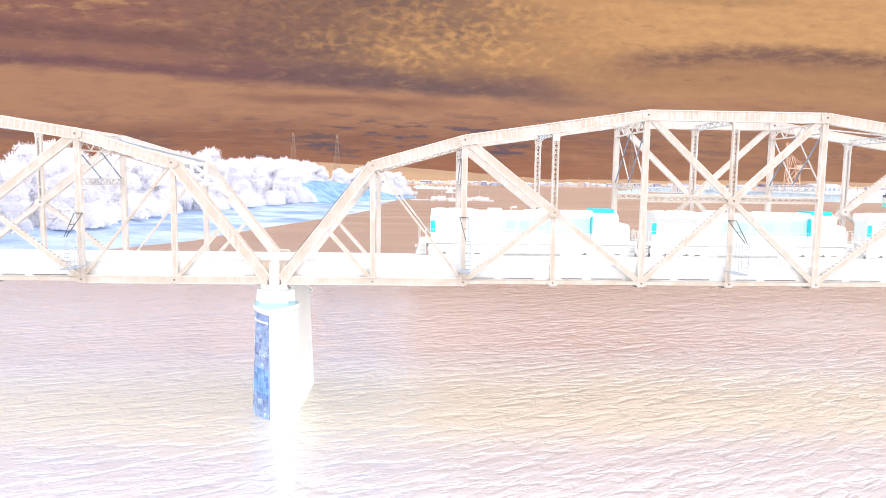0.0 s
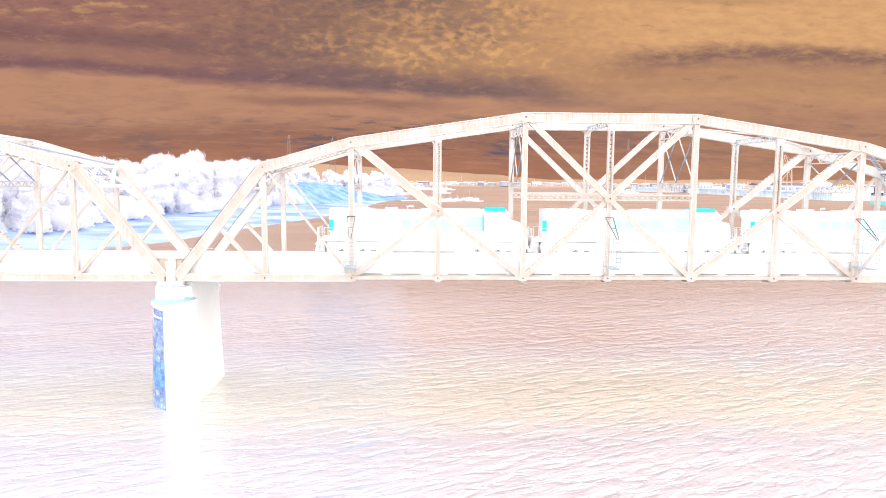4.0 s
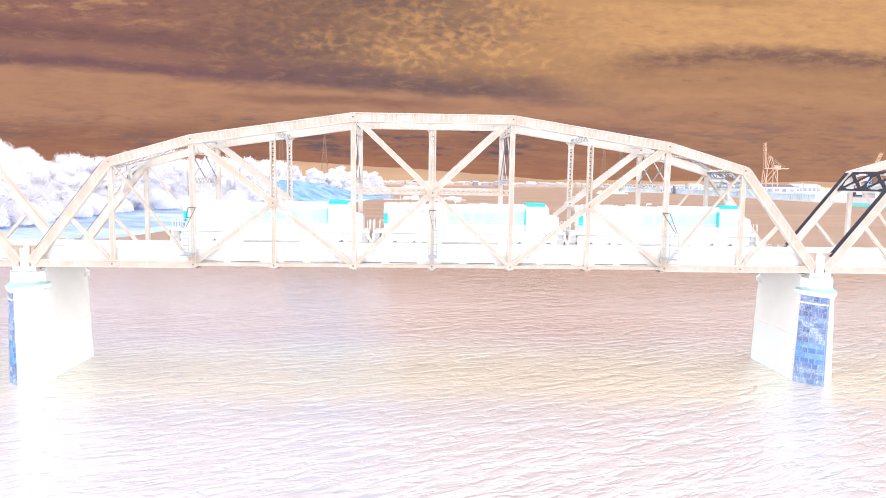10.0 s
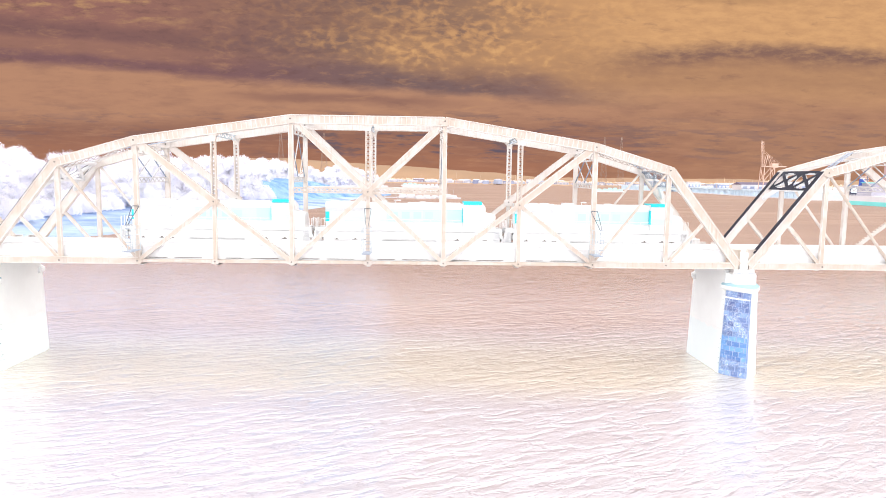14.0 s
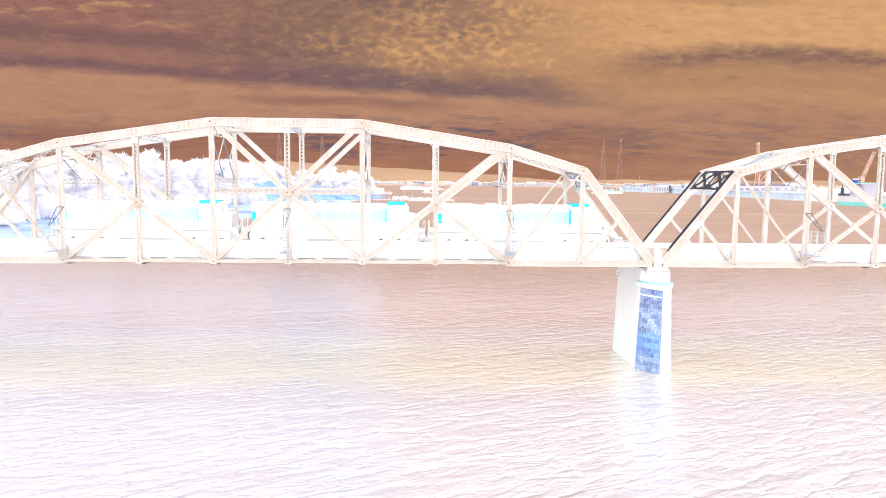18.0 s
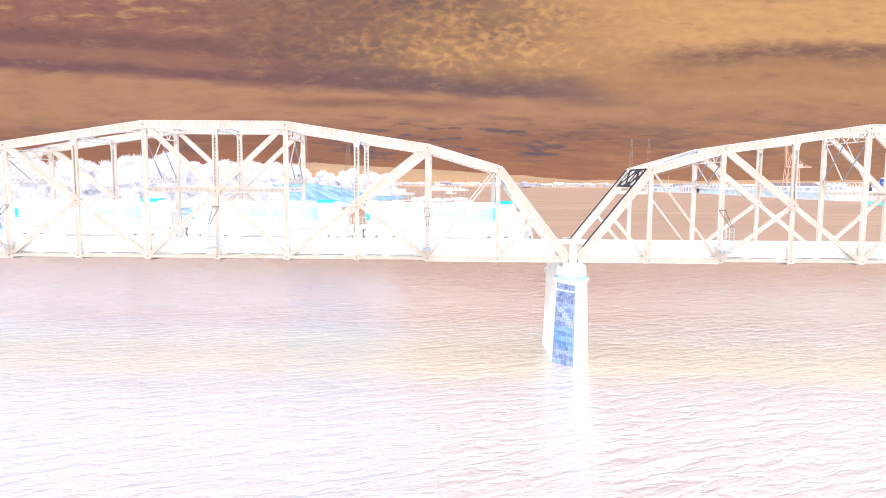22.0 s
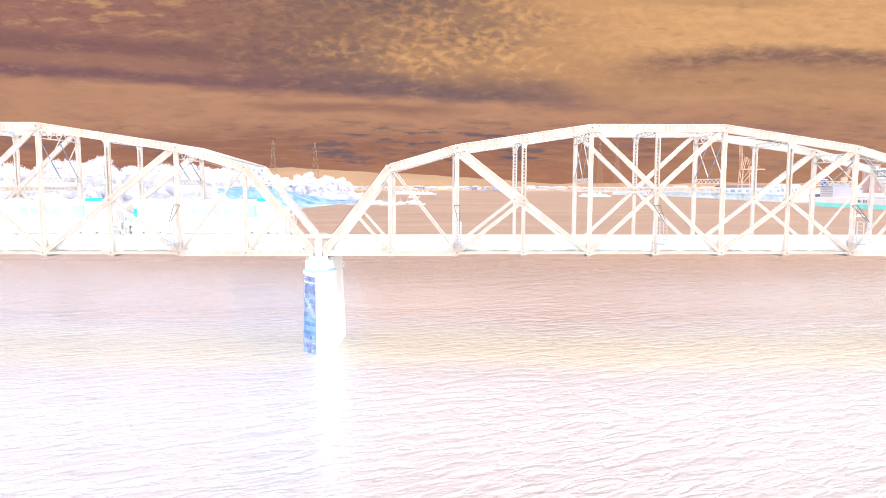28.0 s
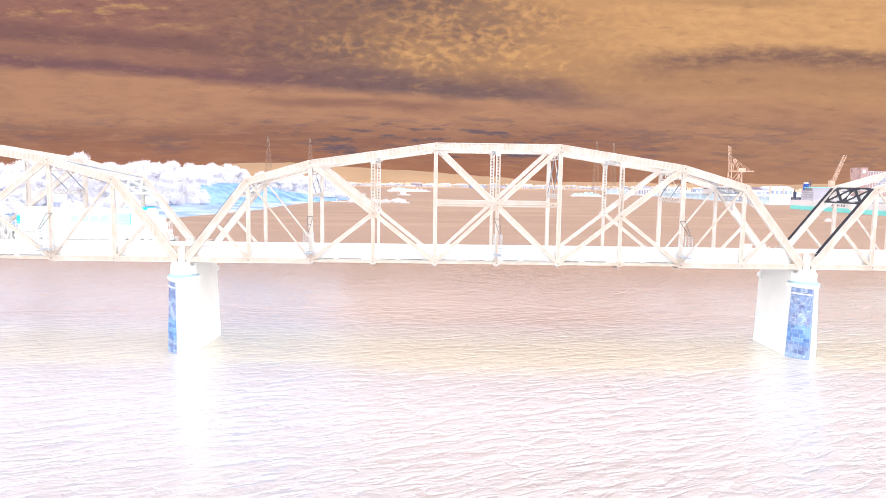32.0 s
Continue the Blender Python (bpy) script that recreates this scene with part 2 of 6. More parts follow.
    glow = n.add("ShaderNodeVectorMath", {0: n.vec(d[0], d[1], d[2]), 1: (-0.05, -0.84, 0.54)}, operation="DOT_PRODUCT").outputs["Value"]
    col = n.mix(n.step(glow, -0.15, 0.7), col, (2.2, 2.165, 2.23))
    back = n.add("ShaderNodeBackground", {"Color": col, "Strength": 1.0})
    n.add("ShaderNodeOutputWorld", {"Surface": back.outputs[0]})


make_sky()
sun = new("sun", bpy.data.lights.new("sun", "SUN"))
sun.matrix_world = look((0.05, -0.83, 0.56), (0, 0, 0))
sun.data.energy, sun.data.angle, sun.data.color = 0.5, radians(55), (1.0, 0.99, 0.98)


# ---- materials ----
def surface(name, base, dark=0.85, rough=0.6, metal=0.0, scale=3.0, bump=0.15, streaks=0.0, tint=None, coords="Object", vary=0.0, chalk=0.0, tide=None):
    """Paint, stone or ground: colour at two scales, optional vertical streaks, fine relief."""
    mat = bpy.data.materials.new(name)
    mat.use_nodes = True
    n = Nodes(mat.node_tree)
    at = n.add("ShaderNodeTexCoord", {}).outputs[coords]
    big = n.noise(at, scale * 0.25, 3, 0.55)
    small = n.noise(at, scale * 4.0, 5, 0.6)
    low = tuple(c * dark for c in base) if tint is None else tint
    col = n.mix(n.step(big, 0.35, 0.68), low, base)
    col = n.mix(n.m("MULTIPLY", n.step(small, 0.5, 0.75), 0.5), col, tuple(c * dark for c in base))
    if streaks:
        xyz = n.add("ShaderNodeSeparateXYZ", {0: at}).outputs
        run = n.noise(n.vec(n.m("MULTIPLY", xyz[0], 5.0), n.m("MULTIPLY", xyz[1], 5.0), n.m("MULTIPLY", xyz[2], 0.35)), 1.0, 4, 0.6)
        col = n.mix(n.m("MULTIPLY", n.step(run, 0.5, 0.72), streaks), col, (base[0] * 0.78, base[1] * 0.66, base[2] * 0.55))
    if chalk:
        lines = n.m("ABSOLUTE", n.m("SUBTRACT", n.noise(at, 0.9, 5, 0.65, 1.2), 0.5))
        col = n.mix(n.m("MULTIPLY", n.step(lines, 0.03, 0.0), chalk), col, (0.85, 0.88, 0.93))
    if tide:
        lo, hi, stain, amount = tide
        z = n.add("ShaderNodeSeparateXYZ", {0: at}).outputs[2]
        z = n.m("ADD", z, n.m("MULTIPLY", n.m("SUBTRACT", n.noise(at, 0.8, 4, 0.6), 0.5), 0.9))
        col = n.mix(n.m("MULTIPLY", n.m("MULTIPLY", n.step(z, lo - 0.12, lo + 0.12), n.step(z, hi + 0.12, hi - 0.12)), amount), col, stain)
    if vary:
        r = n.add("ShaderNodeObjectInfo", {}).outputs["Random"]
        col = n.mix(1.0, col, n.add("ShaderNodeCombineColor", {0: n.step(r, 0, 1, 1 - vary, 1 + vary), 1: n.step(r, 0, 1, 1 - vary, 1 + vary), 2: n.step(r, 0, 1, 1 - vary * 0.6, 1 + vary * 0.6)}).outputs[0], "MULTIPLY")
    relief = n.add("ShaderNodeBump", {"Height": small, "Strength": bump, "Distance": 0.05}).outputs[0]
    b = n.add("ShaderNodeBsdfPrincipled", {"Base Color": col, "Roughness": rough, "Metallic": metal, "Normal": relief})
    n.add("ShaderNodeOutputMaterial", {"Surface": b.outputs[0]})
    return mat


def water_material():
    mat = bpy.data.materials.new("river water")
    mat.use_nodes = True
    n = Nodes(mat.node_tree)
    at = n.add("ShaderNodeTexCoord", {}).outputs["Object"]
    def along(angle, stretch):
        node = n.add("ShaderNodeMapping", {"Vector": at, "Rotation": (0, 0, radians(angle)), "Scale": (stretch, 1.0, 1.0)})
        node.vector_type = "TEXTURE"
        return node.outputs[0]
    turn = along(23, 2.6)
    cross = along(32, 2.4)
    swell = n.noise(turn, 0.24, 2, 0.5, 0.4)
    chop = n.noise(turn, 0.92, 3, 0.5, 0.5)
    ripple = n.noise(cross, 2.6, 3, 0.55, 0.4)
    ridge = n.m("SUBTRACT", 1.0, n.m("ABSOLUTE", n.m("SUBTRACT", n.m("MULTIPLY", chop, 2.0), 1.0)))
    ridge = n.m("POWER", ridge, 3.0)
    h = n.m("ADD", n.m("ADD", n.m("MULTIPLY", swell, 0.8), n.m("MULTIPLY", ridge, 0.14)), n.m("ADD", n.m("MULTIPLY", chop, 1.15), n.m("MULTIPLY", ripple, 0.22)))
    patch = n.noise(at, 0.012, 3, 0.5)
    col = n.mix(n.step(patch, 0.35, 0.65), (0.465, 0.435, 0.475), (0.48, 0.445, 0.465))
    # brown far water and paler near water: reflected sky put into the colour
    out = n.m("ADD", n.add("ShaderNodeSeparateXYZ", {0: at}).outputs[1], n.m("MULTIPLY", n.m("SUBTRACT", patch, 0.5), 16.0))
    # relief made stronger farther out so the waves show from the camera
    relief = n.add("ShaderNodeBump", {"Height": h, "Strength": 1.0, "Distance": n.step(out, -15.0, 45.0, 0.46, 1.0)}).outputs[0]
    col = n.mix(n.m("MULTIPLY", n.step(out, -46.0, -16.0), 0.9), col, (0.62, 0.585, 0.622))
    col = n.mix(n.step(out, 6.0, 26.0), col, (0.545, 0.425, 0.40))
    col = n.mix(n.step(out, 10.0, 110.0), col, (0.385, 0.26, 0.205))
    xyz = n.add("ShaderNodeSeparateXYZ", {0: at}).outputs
    # streaks of far ripples painted into the colour
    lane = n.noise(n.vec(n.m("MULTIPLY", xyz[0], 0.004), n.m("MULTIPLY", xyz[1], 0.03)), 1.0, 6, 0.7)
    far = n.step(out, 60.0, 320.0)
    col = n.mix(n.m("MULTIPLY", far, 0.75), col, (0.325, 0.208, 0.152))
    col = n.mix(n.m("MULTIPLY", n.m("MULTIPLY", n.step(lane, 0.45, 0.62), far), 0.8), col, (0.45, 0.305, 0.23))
    # pale yellow band painted in; it lightens the bridge's shadow on the water
    pale_band = n.m("MULTIPLY", n.step(out, -11.0, -2.0), n.step(out, 19.0, 2.0))
    col = n.mix(n.m("MULTIPLY", pale_band, 0.52), col, (0.88, 0.80, 0.58))
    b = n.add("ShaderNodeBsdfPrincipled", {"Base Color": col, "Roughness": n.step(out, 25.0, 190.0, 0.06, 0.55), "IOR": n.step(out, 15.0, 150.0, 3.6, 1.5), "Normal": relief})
    n.add("ShaderNodeOutputMaterial", {"Surface": b.outputs[0]})
    return mat


def foliage(name, base, other):
    """Thin leaves that let light through."""
    mat = bpy.data.materials.new(name)
    mat.use_nodes = True
    n = Nodes(mat.node_tree)
    at = n.add("ShaderNodeTexCoord", {}).outputs["Object"]
    r = n.add("ShaderNodeObjectInfo", {}).outputs["Random"]
    col = n.mix(n.step(n.noise(at, 0.22, 4, 0.6), 0.35, 0.65), base, other)
    col = n.mix(n.m("MULTIPLY", r, 0.35), col, other)
    a = n.add("ShaderNodeBsdfDiffuse", {"Color": col})
    b = n.add("ShaderNodeBsdfTranslucent", {"Color": col})
    m = n.add("ShaderNodeMixShader", {0: 0.5, 1: a.outputs[0], 2: b.outputs[0]})
    n.add("ShaderNodeOutputMaterial", {"Surface": m.outputs[0]})
    return mat


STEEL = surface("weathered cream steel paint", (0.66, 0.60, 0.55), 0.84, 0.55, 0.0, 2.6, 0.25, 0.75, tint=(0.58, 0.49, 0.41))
# same steel, whitened for the far truss's shaded faces; tones run reversed
SHADED_STEEL = surface("white steel paint in the far truss's shaded tone", (0.77, 0.735, 0.70), 0.88, 0.55, 0.0, 2.6, 0.25, 0.4, tint=(0.70, 0.64, 0.59))
# bright edge halo put into the colour; also used on battens and head plates
EDGE_STEEL = surface("pale cream steel edge tone", (0.76, 0.725, 0.69), 0.86, 0.55, 0.0, 3.5, 0.25, 0.5, tint=(0.66, 0.59, 0.53))
PALE_STEEL = surface("pale grey-white steel paint", (0.69, 0.668, 0.648), 0.86, 0.5, 0.0, 2.0, 0.2, 0.25)
# dark slate stands for sunlit faces turned left; tones run reversed
LIT_SIDE_STEEL = surface("steel in the slate tone of sunlit faces", (0.020, 0.025, 0.044), 0.7, 0.5, 0.0, 2.0, 0.2)
HANGER = surface("dark slate hanger paint", (0.085, 0.115, 0.15), 0.7, 0.5, 0.0, 2.0, 0.2)
BASKET = surface("pale grey basket paint", (0.62, 0.68, 0.72), 0.8, 0.5, 0.0, 2.0, 0.2)
MID_BLUE = surface("mid steel in the slate tone of sunlit faces", (0.27, 0.33, 0.43), 0.7, 0.5, 0.0, 2.0, 0.2)
GREY_BLUE = surface("grey-blue steel paint", (0.40, 0.46, 0.56), 0.8, 0.5, 0.0, 2.0, 0.2)
SLOT = surface("brown shaded lacing", (0.52, 0.42, 0.36), 0.8, 0.8, 0.0, 4.0, 0.1)
PIN = surface("dark pin steel", (0.25, 0.22, 0.2), 0.7, 0.4, 0.6, 8.0, 0.1)
TIE = surface("bleached timber", (0.93, 0.925, 0.92), 0.92, 0.8, 0.0, 6.0, 0.3, vary=0.04)
RAIL = surface("pale rail steel", (0.85, 0.85, 0.85), 0.85, 0.4, 0.0, 8.0, 0.1)
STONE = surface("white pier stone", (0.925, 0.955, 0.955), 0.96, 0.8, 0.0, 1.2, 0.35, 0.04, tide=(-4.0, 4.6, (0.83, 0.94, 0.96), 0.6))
# same pier stone: blue stands for its sunlit tone, white for shade
LIT_SIDE_STONE = surface("slate-blue sunlit-tone masonry", (0.17, 0.235, 0.455), 0.58, 0.85, 0.0, 3.0, 0.9, vary=0.3, tint=(0.27, 0.40, 0.68), chalk=0.55, tide=(1.9, 4.4, (0.13, 0.36, 0.74), 0.6))
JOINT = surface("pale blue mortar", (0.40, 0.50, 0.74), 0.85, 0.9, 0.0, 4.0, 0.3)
CAP_STONE = surface("pale blue capstone", (0.42, 0.63, 0.71), 0.8, 0.8, 0.0, 1.5, 0.3)
LOCO_WHITE = surface("white locomotive paint", (0.86, 0.87, 0.875), 0.94, 0.4, 0.0, 1.0, 0.05)
LOCO_PALE = surface("pale cyan locomotive paint", (0.67, 0.865, 0.88), 0.95, 0.4, 0.0, 1.0, 0.05)
LOCO_MID = surface("light cyan locomotive paint", (0.57, 0.83, 0.855), 0.95, 0.4, 0.0, 1.0, 0.05)
LOCO_FAINT = surface("whitish cyan locomotive paint", (0.78, 0.875, 0.88), 0.95, 0.4, 0.0, 1.0, 0.05)
LOCO_SOFT = surface("soft cyan locomotive paint", (0.62, 0.85, 0.868), 0.95, 0.4, 0.0, 1.0, 0.05)
LOCO_MARK = surface("faint cyan paint", (0.56, 0.82, 0.84), 0.95, 0.4, 0.0, 1.0, 0.05)
LOCO_CYAN = surface("bright cyan locomotive paint", (0.02, 0.72, 0.80), 0.9, 0.4, 0.0, 1.0, 0.05)
LOCO_GREY = surface("light grey running gear", (0.90, 0.90, 0.90), 0.88, 0.6, 0.0, 4.0, 0.2)
LEAF = foliage("white-lavender foliage", (0.988, 0.984, 0.988), (0.925, 0.92, 0.988))
FAR_LEAF = foliage("cream far foliage", (0.86, 0.68, 0.53), (0.92, 0.80, 0.70))
BARK = surface("pale lavender bark", (0.78, 0.77, 0.84), 0.85, 0.9, 0.0, 3.0, 0.5)
SAND = surface("slate-blue river sand", (0.20, 0.30, 0.53), 0.8, 0.9, 0.0, 0.12, 0.3, tint=(0.50, 0.62, 0.80), coords="Object")
BLUFF = surface("streaked pale blue sand", (0.085, 0.235, 0.50), 0.75, 0.9, 0.0, 0.35, 0.4, 0.2, tint=(0.27, 0.46, 0.68), chalk=0.3)
HILL = surface("hazy tan hillside", (0.39, 0.24, 0.135), 0.8, 1.0, 0.0, 0.004, 0.0)
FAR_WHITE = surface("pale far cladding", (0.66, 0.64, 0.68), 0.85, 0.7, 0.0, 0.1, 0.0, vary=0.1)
FAR_BLUE = surface("grey-blue far cladding", (0.36, 0.40, 0.54), 0.8, 0.7, 0.0, 0.1, 0.0, vary=0.2)
FAR_TAN = surface("tan far cladding", (0.62, 0.45, 0.32), 0.85, 0.7, 0.0, 0.1, 0.0, vary=0.15)
FAR_DARK = surface("dark plum far cladding", (0.24, 0.19, 0.25), 0.8, 0.7, 0.0, 0.1, 0.0, vary=0.2)
PYLON = surface("weathered tan galvanised steel", (0.34, 0.24, 0.19), 0.85, 0.6, 0.0, 0.3, 0.0)
CRANE_PAINT = surface("pink-tan crane paint", (0.70, 0.47, 0.36), 0.85, 0.6, 0.0, 0.3, 0.0)
HULL_WHITE = surface("white hull paint", (0.76, 0.76, 0.79), 0.9, 0.5, 0.0, 0.2, 0.05, 0.2)
TEAL = surface("pale teal paint", (0.45, 0.80, 0.74), 0.9, 0.5, 0.0, 0.2, 0.05)
OFFICE = surface("mauve-brown cladding", (0.46, 0.29, 0.27), 0.85, 0.7, 0.0, 0.1, 0.0)
HULL_CYAN = surface("pale cyan hull paint", (0.24, 0.80, 0.78), 0.9, 0.5, 0.0, 0.2, 0.05)
SHIP_BLUE = surface("deep blue paint", (0.05, 0.13, 0.55), 0.9, 0.5, 0.0, 0.2, 0.0)
SHIP_DARK = surface("deep slate paint", (0.09, 0.10, 0.17), 0.8, 0.5, 0.0, 0.2, 0.0)
SHIP_GREY = surface("mauve-grey paint", (0.48, 0.46, 0.54), 0.85, 0.5, 0.0, 0.2, 0.0)
DOCK = surface("pale blue dock wall", (0.72, 0.85, 0.95), 0.85, 0.8, 0.0, 0.3, 0.0)
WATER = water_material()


# ---- building helpers ----
def part(name, bm, material, parent=None, label="", smooth=False):
    """Link a bmesh as one mesh object under a thing or a part."""
    me = bpy.data.meshes.new(name)
    bm.normal_update()
    bm.to_mesh(me)
    bm.free()
    me.materials.append(material)
    if material is STEEL or material is SHADED_STEEL:
        me.materials.append(EDGE_STEEL)
    if smooth:
        for p in me.polygons:
            p.use_smooth = True
    ob = new(name, me)
    ob.parent = parent
    if label:
        tagged(ob, label)
    return ob


def thing(name, place, label, category, group="", kind="", turn=0.0):
    ob = new(name)
    ob.matrix_basis = pose(*place, 0, 0, turn)
    ob.empty_display_size = 0.5
    return tagged(ob, label, category, group, kind)


def hexa(bm, pts, slot=0):
    v = [bm.verts.new(p) for p in pts]
    for f in ((0, 3, 2, 1), (4, 5, 6, 7), (0, 1, 5, 4), (1, 2, 6, 5), (2, 3, 7, 6), (3, 0, 4, 7)):
        bm.faces.new([v[i] for i in f]).material_index = slot
    return v


def block(bm, x0, x1, y0, y1, z0, z1):
    return hexa(bm, [(x0, y0, z0), (x1, y0, z0), (x1, y1, z0), (x0, y1, z0), (x0, y0, z1), (x1, y0, z1), (x1, y1, z1), (x0, y1, z1)])


def beam(bm, a, b, d, w, side=(0, 1, 0), shift=0.0, out=0.0, slot=0):
    """A bar from a to b: d deep across the side direction, w wide along it."""
    a, b, s = Vector(a), Vector(b), Vector(side).normalized()
    n = (b - a).cross(s).normalized()
    s = n.cross(b - a).normalized()
    o = n * shift + s * out
    n, s = n * d / 2, s * w / 2
    hexa(bm, [a + o - n - s, a + o + n - s, a + o + n + s, a + o - n + s, b + o - n - s, b + o + n - s, b + o + n + s, b + o - n + s], slot)


def tube(bm, a, b, r, seg=8, r2=None):
    a, b = Vector(a), Vector(b)
    r2 = r if r2 is None else r2
    q = (b - a).to_track_quat("Z", "Y")
    ring = [[bm.verts.new(p + q @ Vector((math.cos(k * math.tau / seg) * rr, math.sin(k * math.tau / seg) * rr, 0))) for k in range(seg)] for p, rr in ((a, r), (b, r2))]
    for k in range(seg):
        bm.faces.new((ring[0][k], ring[0][(k + 1) % seg], ring[1][(k + 1) % seg], ring[1][k]))
    bm.faces.new(ring[0][::-1])
    bm.faces.new(ring[1])


def prism(bm, outline, lower, upper):
    """Closed outline at lower(x, y) and upper(x, y): two rings joined and capped."""
    rings = [[bm.verts.new(f(x, y)) for x, y in outline] for f in (lower, upper)]
    k = len(outline)
    for i in range(k):
        bm.faces.new((rings[0][i], rings[0][(i + 1) % k], rings[1][(i + 1) % k], rings[1][i]))
    bm.faces.new(rings[0][::-1])
    bm.faces.new(rings[1])


def member(bm, a, b, d, w, rim=0.13):
    """Built-up riveted member: a web set back between two proud edge angles on both faces."""
    beam(bm, a, b, d * (1 - 2 * rim), w * 0.82)
    for s in (-1, 1):
        beam(bm, a, b, d * rim, w, shift=s * d * (0.5 - rim / 2), slot=1)


def laced(bm, a, b, d, w, pitch, bar=0.085, flange=0.13, double=True):
    """Open member: two angle pairs joined by zigzag lacing bars on both faces."""
    a, b = Vector(a), Vector(b)
    for s in (-1, 1):
        beam(bm, a, b, flange, w, shift=s * (d - flange) / 2)
    n = (b - a).cross(Vector((0, 1, 0))).normalized() * (d - flange) / 2
    count = max(2, int((b - a).length / pitch))
    for i in range(count):
        p, q = a.lerp(b, i / count), a.lerp(b, (i + 1) / count)
        flip = 1 if i % 2 else -1
        for y in (-w / 2, w / 2):
            o = Vector((0, y * 0.94, 0))
            beam(bm, p - n * flip + o, q + n * flip + o, bar, 0.02)
            if double:
                beam(bm, p + n * flip + o, q - n * flip + o, bar, 0.02)


# ---- bridge numbers ----
PANEL, WIDE, PITCH, FIRST, PINS = 8.08, 8.85, 82.0, 0.5, 12.02
RISE = {0: 0.0, 1: 10.33, 2: 12.69, 3: 13.91, 4: 15.14, 5: 15.14, 6: 15.14, 7: 13.91, 8: 12.69, 9: 10.33, 10: 0.0}
DECK = 1.5  # top of the ties over the pins


def low(k, y):
    return Vector((k * PANEL, y, 0))


def top(k, y):
    return Vector((k * PANEL, y, RISE[k]))


def span_truss(span, y, out):
    """One of the two trusses of a span: chords, posts, ties, gussets and pins. out: -1 towards the river view, 1 away."""
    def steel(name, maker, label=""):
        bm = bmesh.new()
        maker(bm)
        # the far truss takes the shaded copy of the paint
        return part(name, bm, STEEL if out < 0 else SHADED_STEEL, span, label)

    mid = {k: Vector((k * PANEL, y, (RISE[2] if k != 5 else RISE[6]) / 2)) for k in (3, 5, 7)}
    ends = [(0, 1), (10, 9)]
    for a, b in ends:
        steel("end_post", lambda bm: member(bm, low(a, y), top(b, y), 0.95, 0.62))
        half = low(a, y).lerp(top(b, y), 0.47)
        steel("sub_strut", lambda bm: member(bm, low(b, y), half, 0.34, 0.36))
        steel("hip_hanger", lambda bm: member(bm, low(b, y), top(b, y), 0.46, 0.36))
        c = 2 if b == 1 else 8
        steel("eyebar_tie", lambda bm: [beam(bm, top(b, y), low(c, y), 0.17, 0.06, out=o) for o in (-0.16, 0.16)])
    for a, b in ((1, 2), (2, 4), (4, 6), (6, 8), (8, 9)):
        steel("top_chord", lambda bm: member(bm, top(a, y) - Vector((0, 0, 0.1)), top(b, y) - Vector((0, 0, 0.1)), 0.94, 0.66, 0.1))
    for a, b in ((1, 2), (2, 4), (4, 6), (6, 8), (8, 9)):
        p, q = top(a, y) - Vector((0, 0, 0.1)), top(b, y) - Vector((0, 0, 0.1))
        count = int((q - p).length / 0.5)
        bm = bmesh.new()
        rise = (q - p).cross(Vector((0, 1, 0))).normalized() * 0.36
        for i in range(1, count):
            m = p.lerp(q, i / count)
            for o in (-0.265, 0.265):
                beam(bm, m + Vector((0, o, 0)) - rise, m + Vector((0, o, 0)) + rise, 0.09, 0.03)
        part("batten_strip", bm, EDGE_STEEL, span, "pale batten plates along the top chord")
    for k in range(10):
        stiff = k < 2 or k > 7
        p, q = low(k, y), low(k + 1, y)
        if stiff:
            steel("bottom_chord", lambda bm: member(bm, p, q, 0.72, 0.5, 0.12))
        else:
            steel("eyebar", lambda bm: [beam(bm, p, q, 0.3, 0.06, out=o) for o in (-0.24, -0.1, 0.1, 0.24)])
    for k in (2, 4, 6, 8):
        steel("post", lambda bm: member(bm, low(k, y), top(k, y), 0.5, 0.44, 0.16))
    for k in (3, 5, 7):
        steel("sub_post", lambda bm: member(bm, low(k, y), mid[k], 0.42, 0.34))
        steel("laced_post", lambda bm: laced(bm, mid[k], top(k, y) - Vector((0, 0, 0.4)), 0.58, 0.36, 0.42), "open laced steel post")
        head = top(k, y) - Vector((0, 0, 0.5))
        bm = bmesh.new()
        for o in (-0.19, 0.19):
            prism(bm, [(-0.29, -0.75), (0.29, -0.75), (0.34, -0.3), (0.62, 0.0), (-0.62, 0.0), (-0.34, -0.3)],
                  lambda px, pz: (head.x + px, y + o - 0.012, head.z + pz), lambda px, pz: (head.x + px, y + o + 0.012, head.z + pz))
        bmesh.ops.recalc_face_normals(bm, faces=bm.faces)
        part("head_plate", bm, EDGE_STEEL, span, "flared plate at the head of a laced post")
    for a, m, b in ((2, 3, 4), (8, 7, 6)):
        steel("main_diagonal", lambda bm: member(bm, top(a, y), mid[m], 0.74, 0.48))
        steel("main_diagonal", lambda bm: member(bm, mid[m], low(b, y), 0.5, 0.4))
        steel("sub_diagonal", lambda bm: member(bm, low(a, y), mid[m], 0.44, 0.36))
    for a, b in ((4, 6), (6, 4)):
        steel("counter_diagonal", lambda bm: member(bm, top(a, y), mid[5], 0.56, 0.4))
        steel("counter_diagonal", lambda bm: member(bm, mid[5], low(b, y), 0.46, 0.36))
    def edge_dashes(p, q, d, w):
        """Dark bars on a slanting member's upper edge in place of shaded lacing gaps."""
        bm = bmesh.new()
        up = (q - p).cross(Vector((0, 1, 0))).normalized()
        up = up * (1 if up.z > 0 else -1) * (d / 2 + 0.004)
        count = int((q - p).length / 0.42)
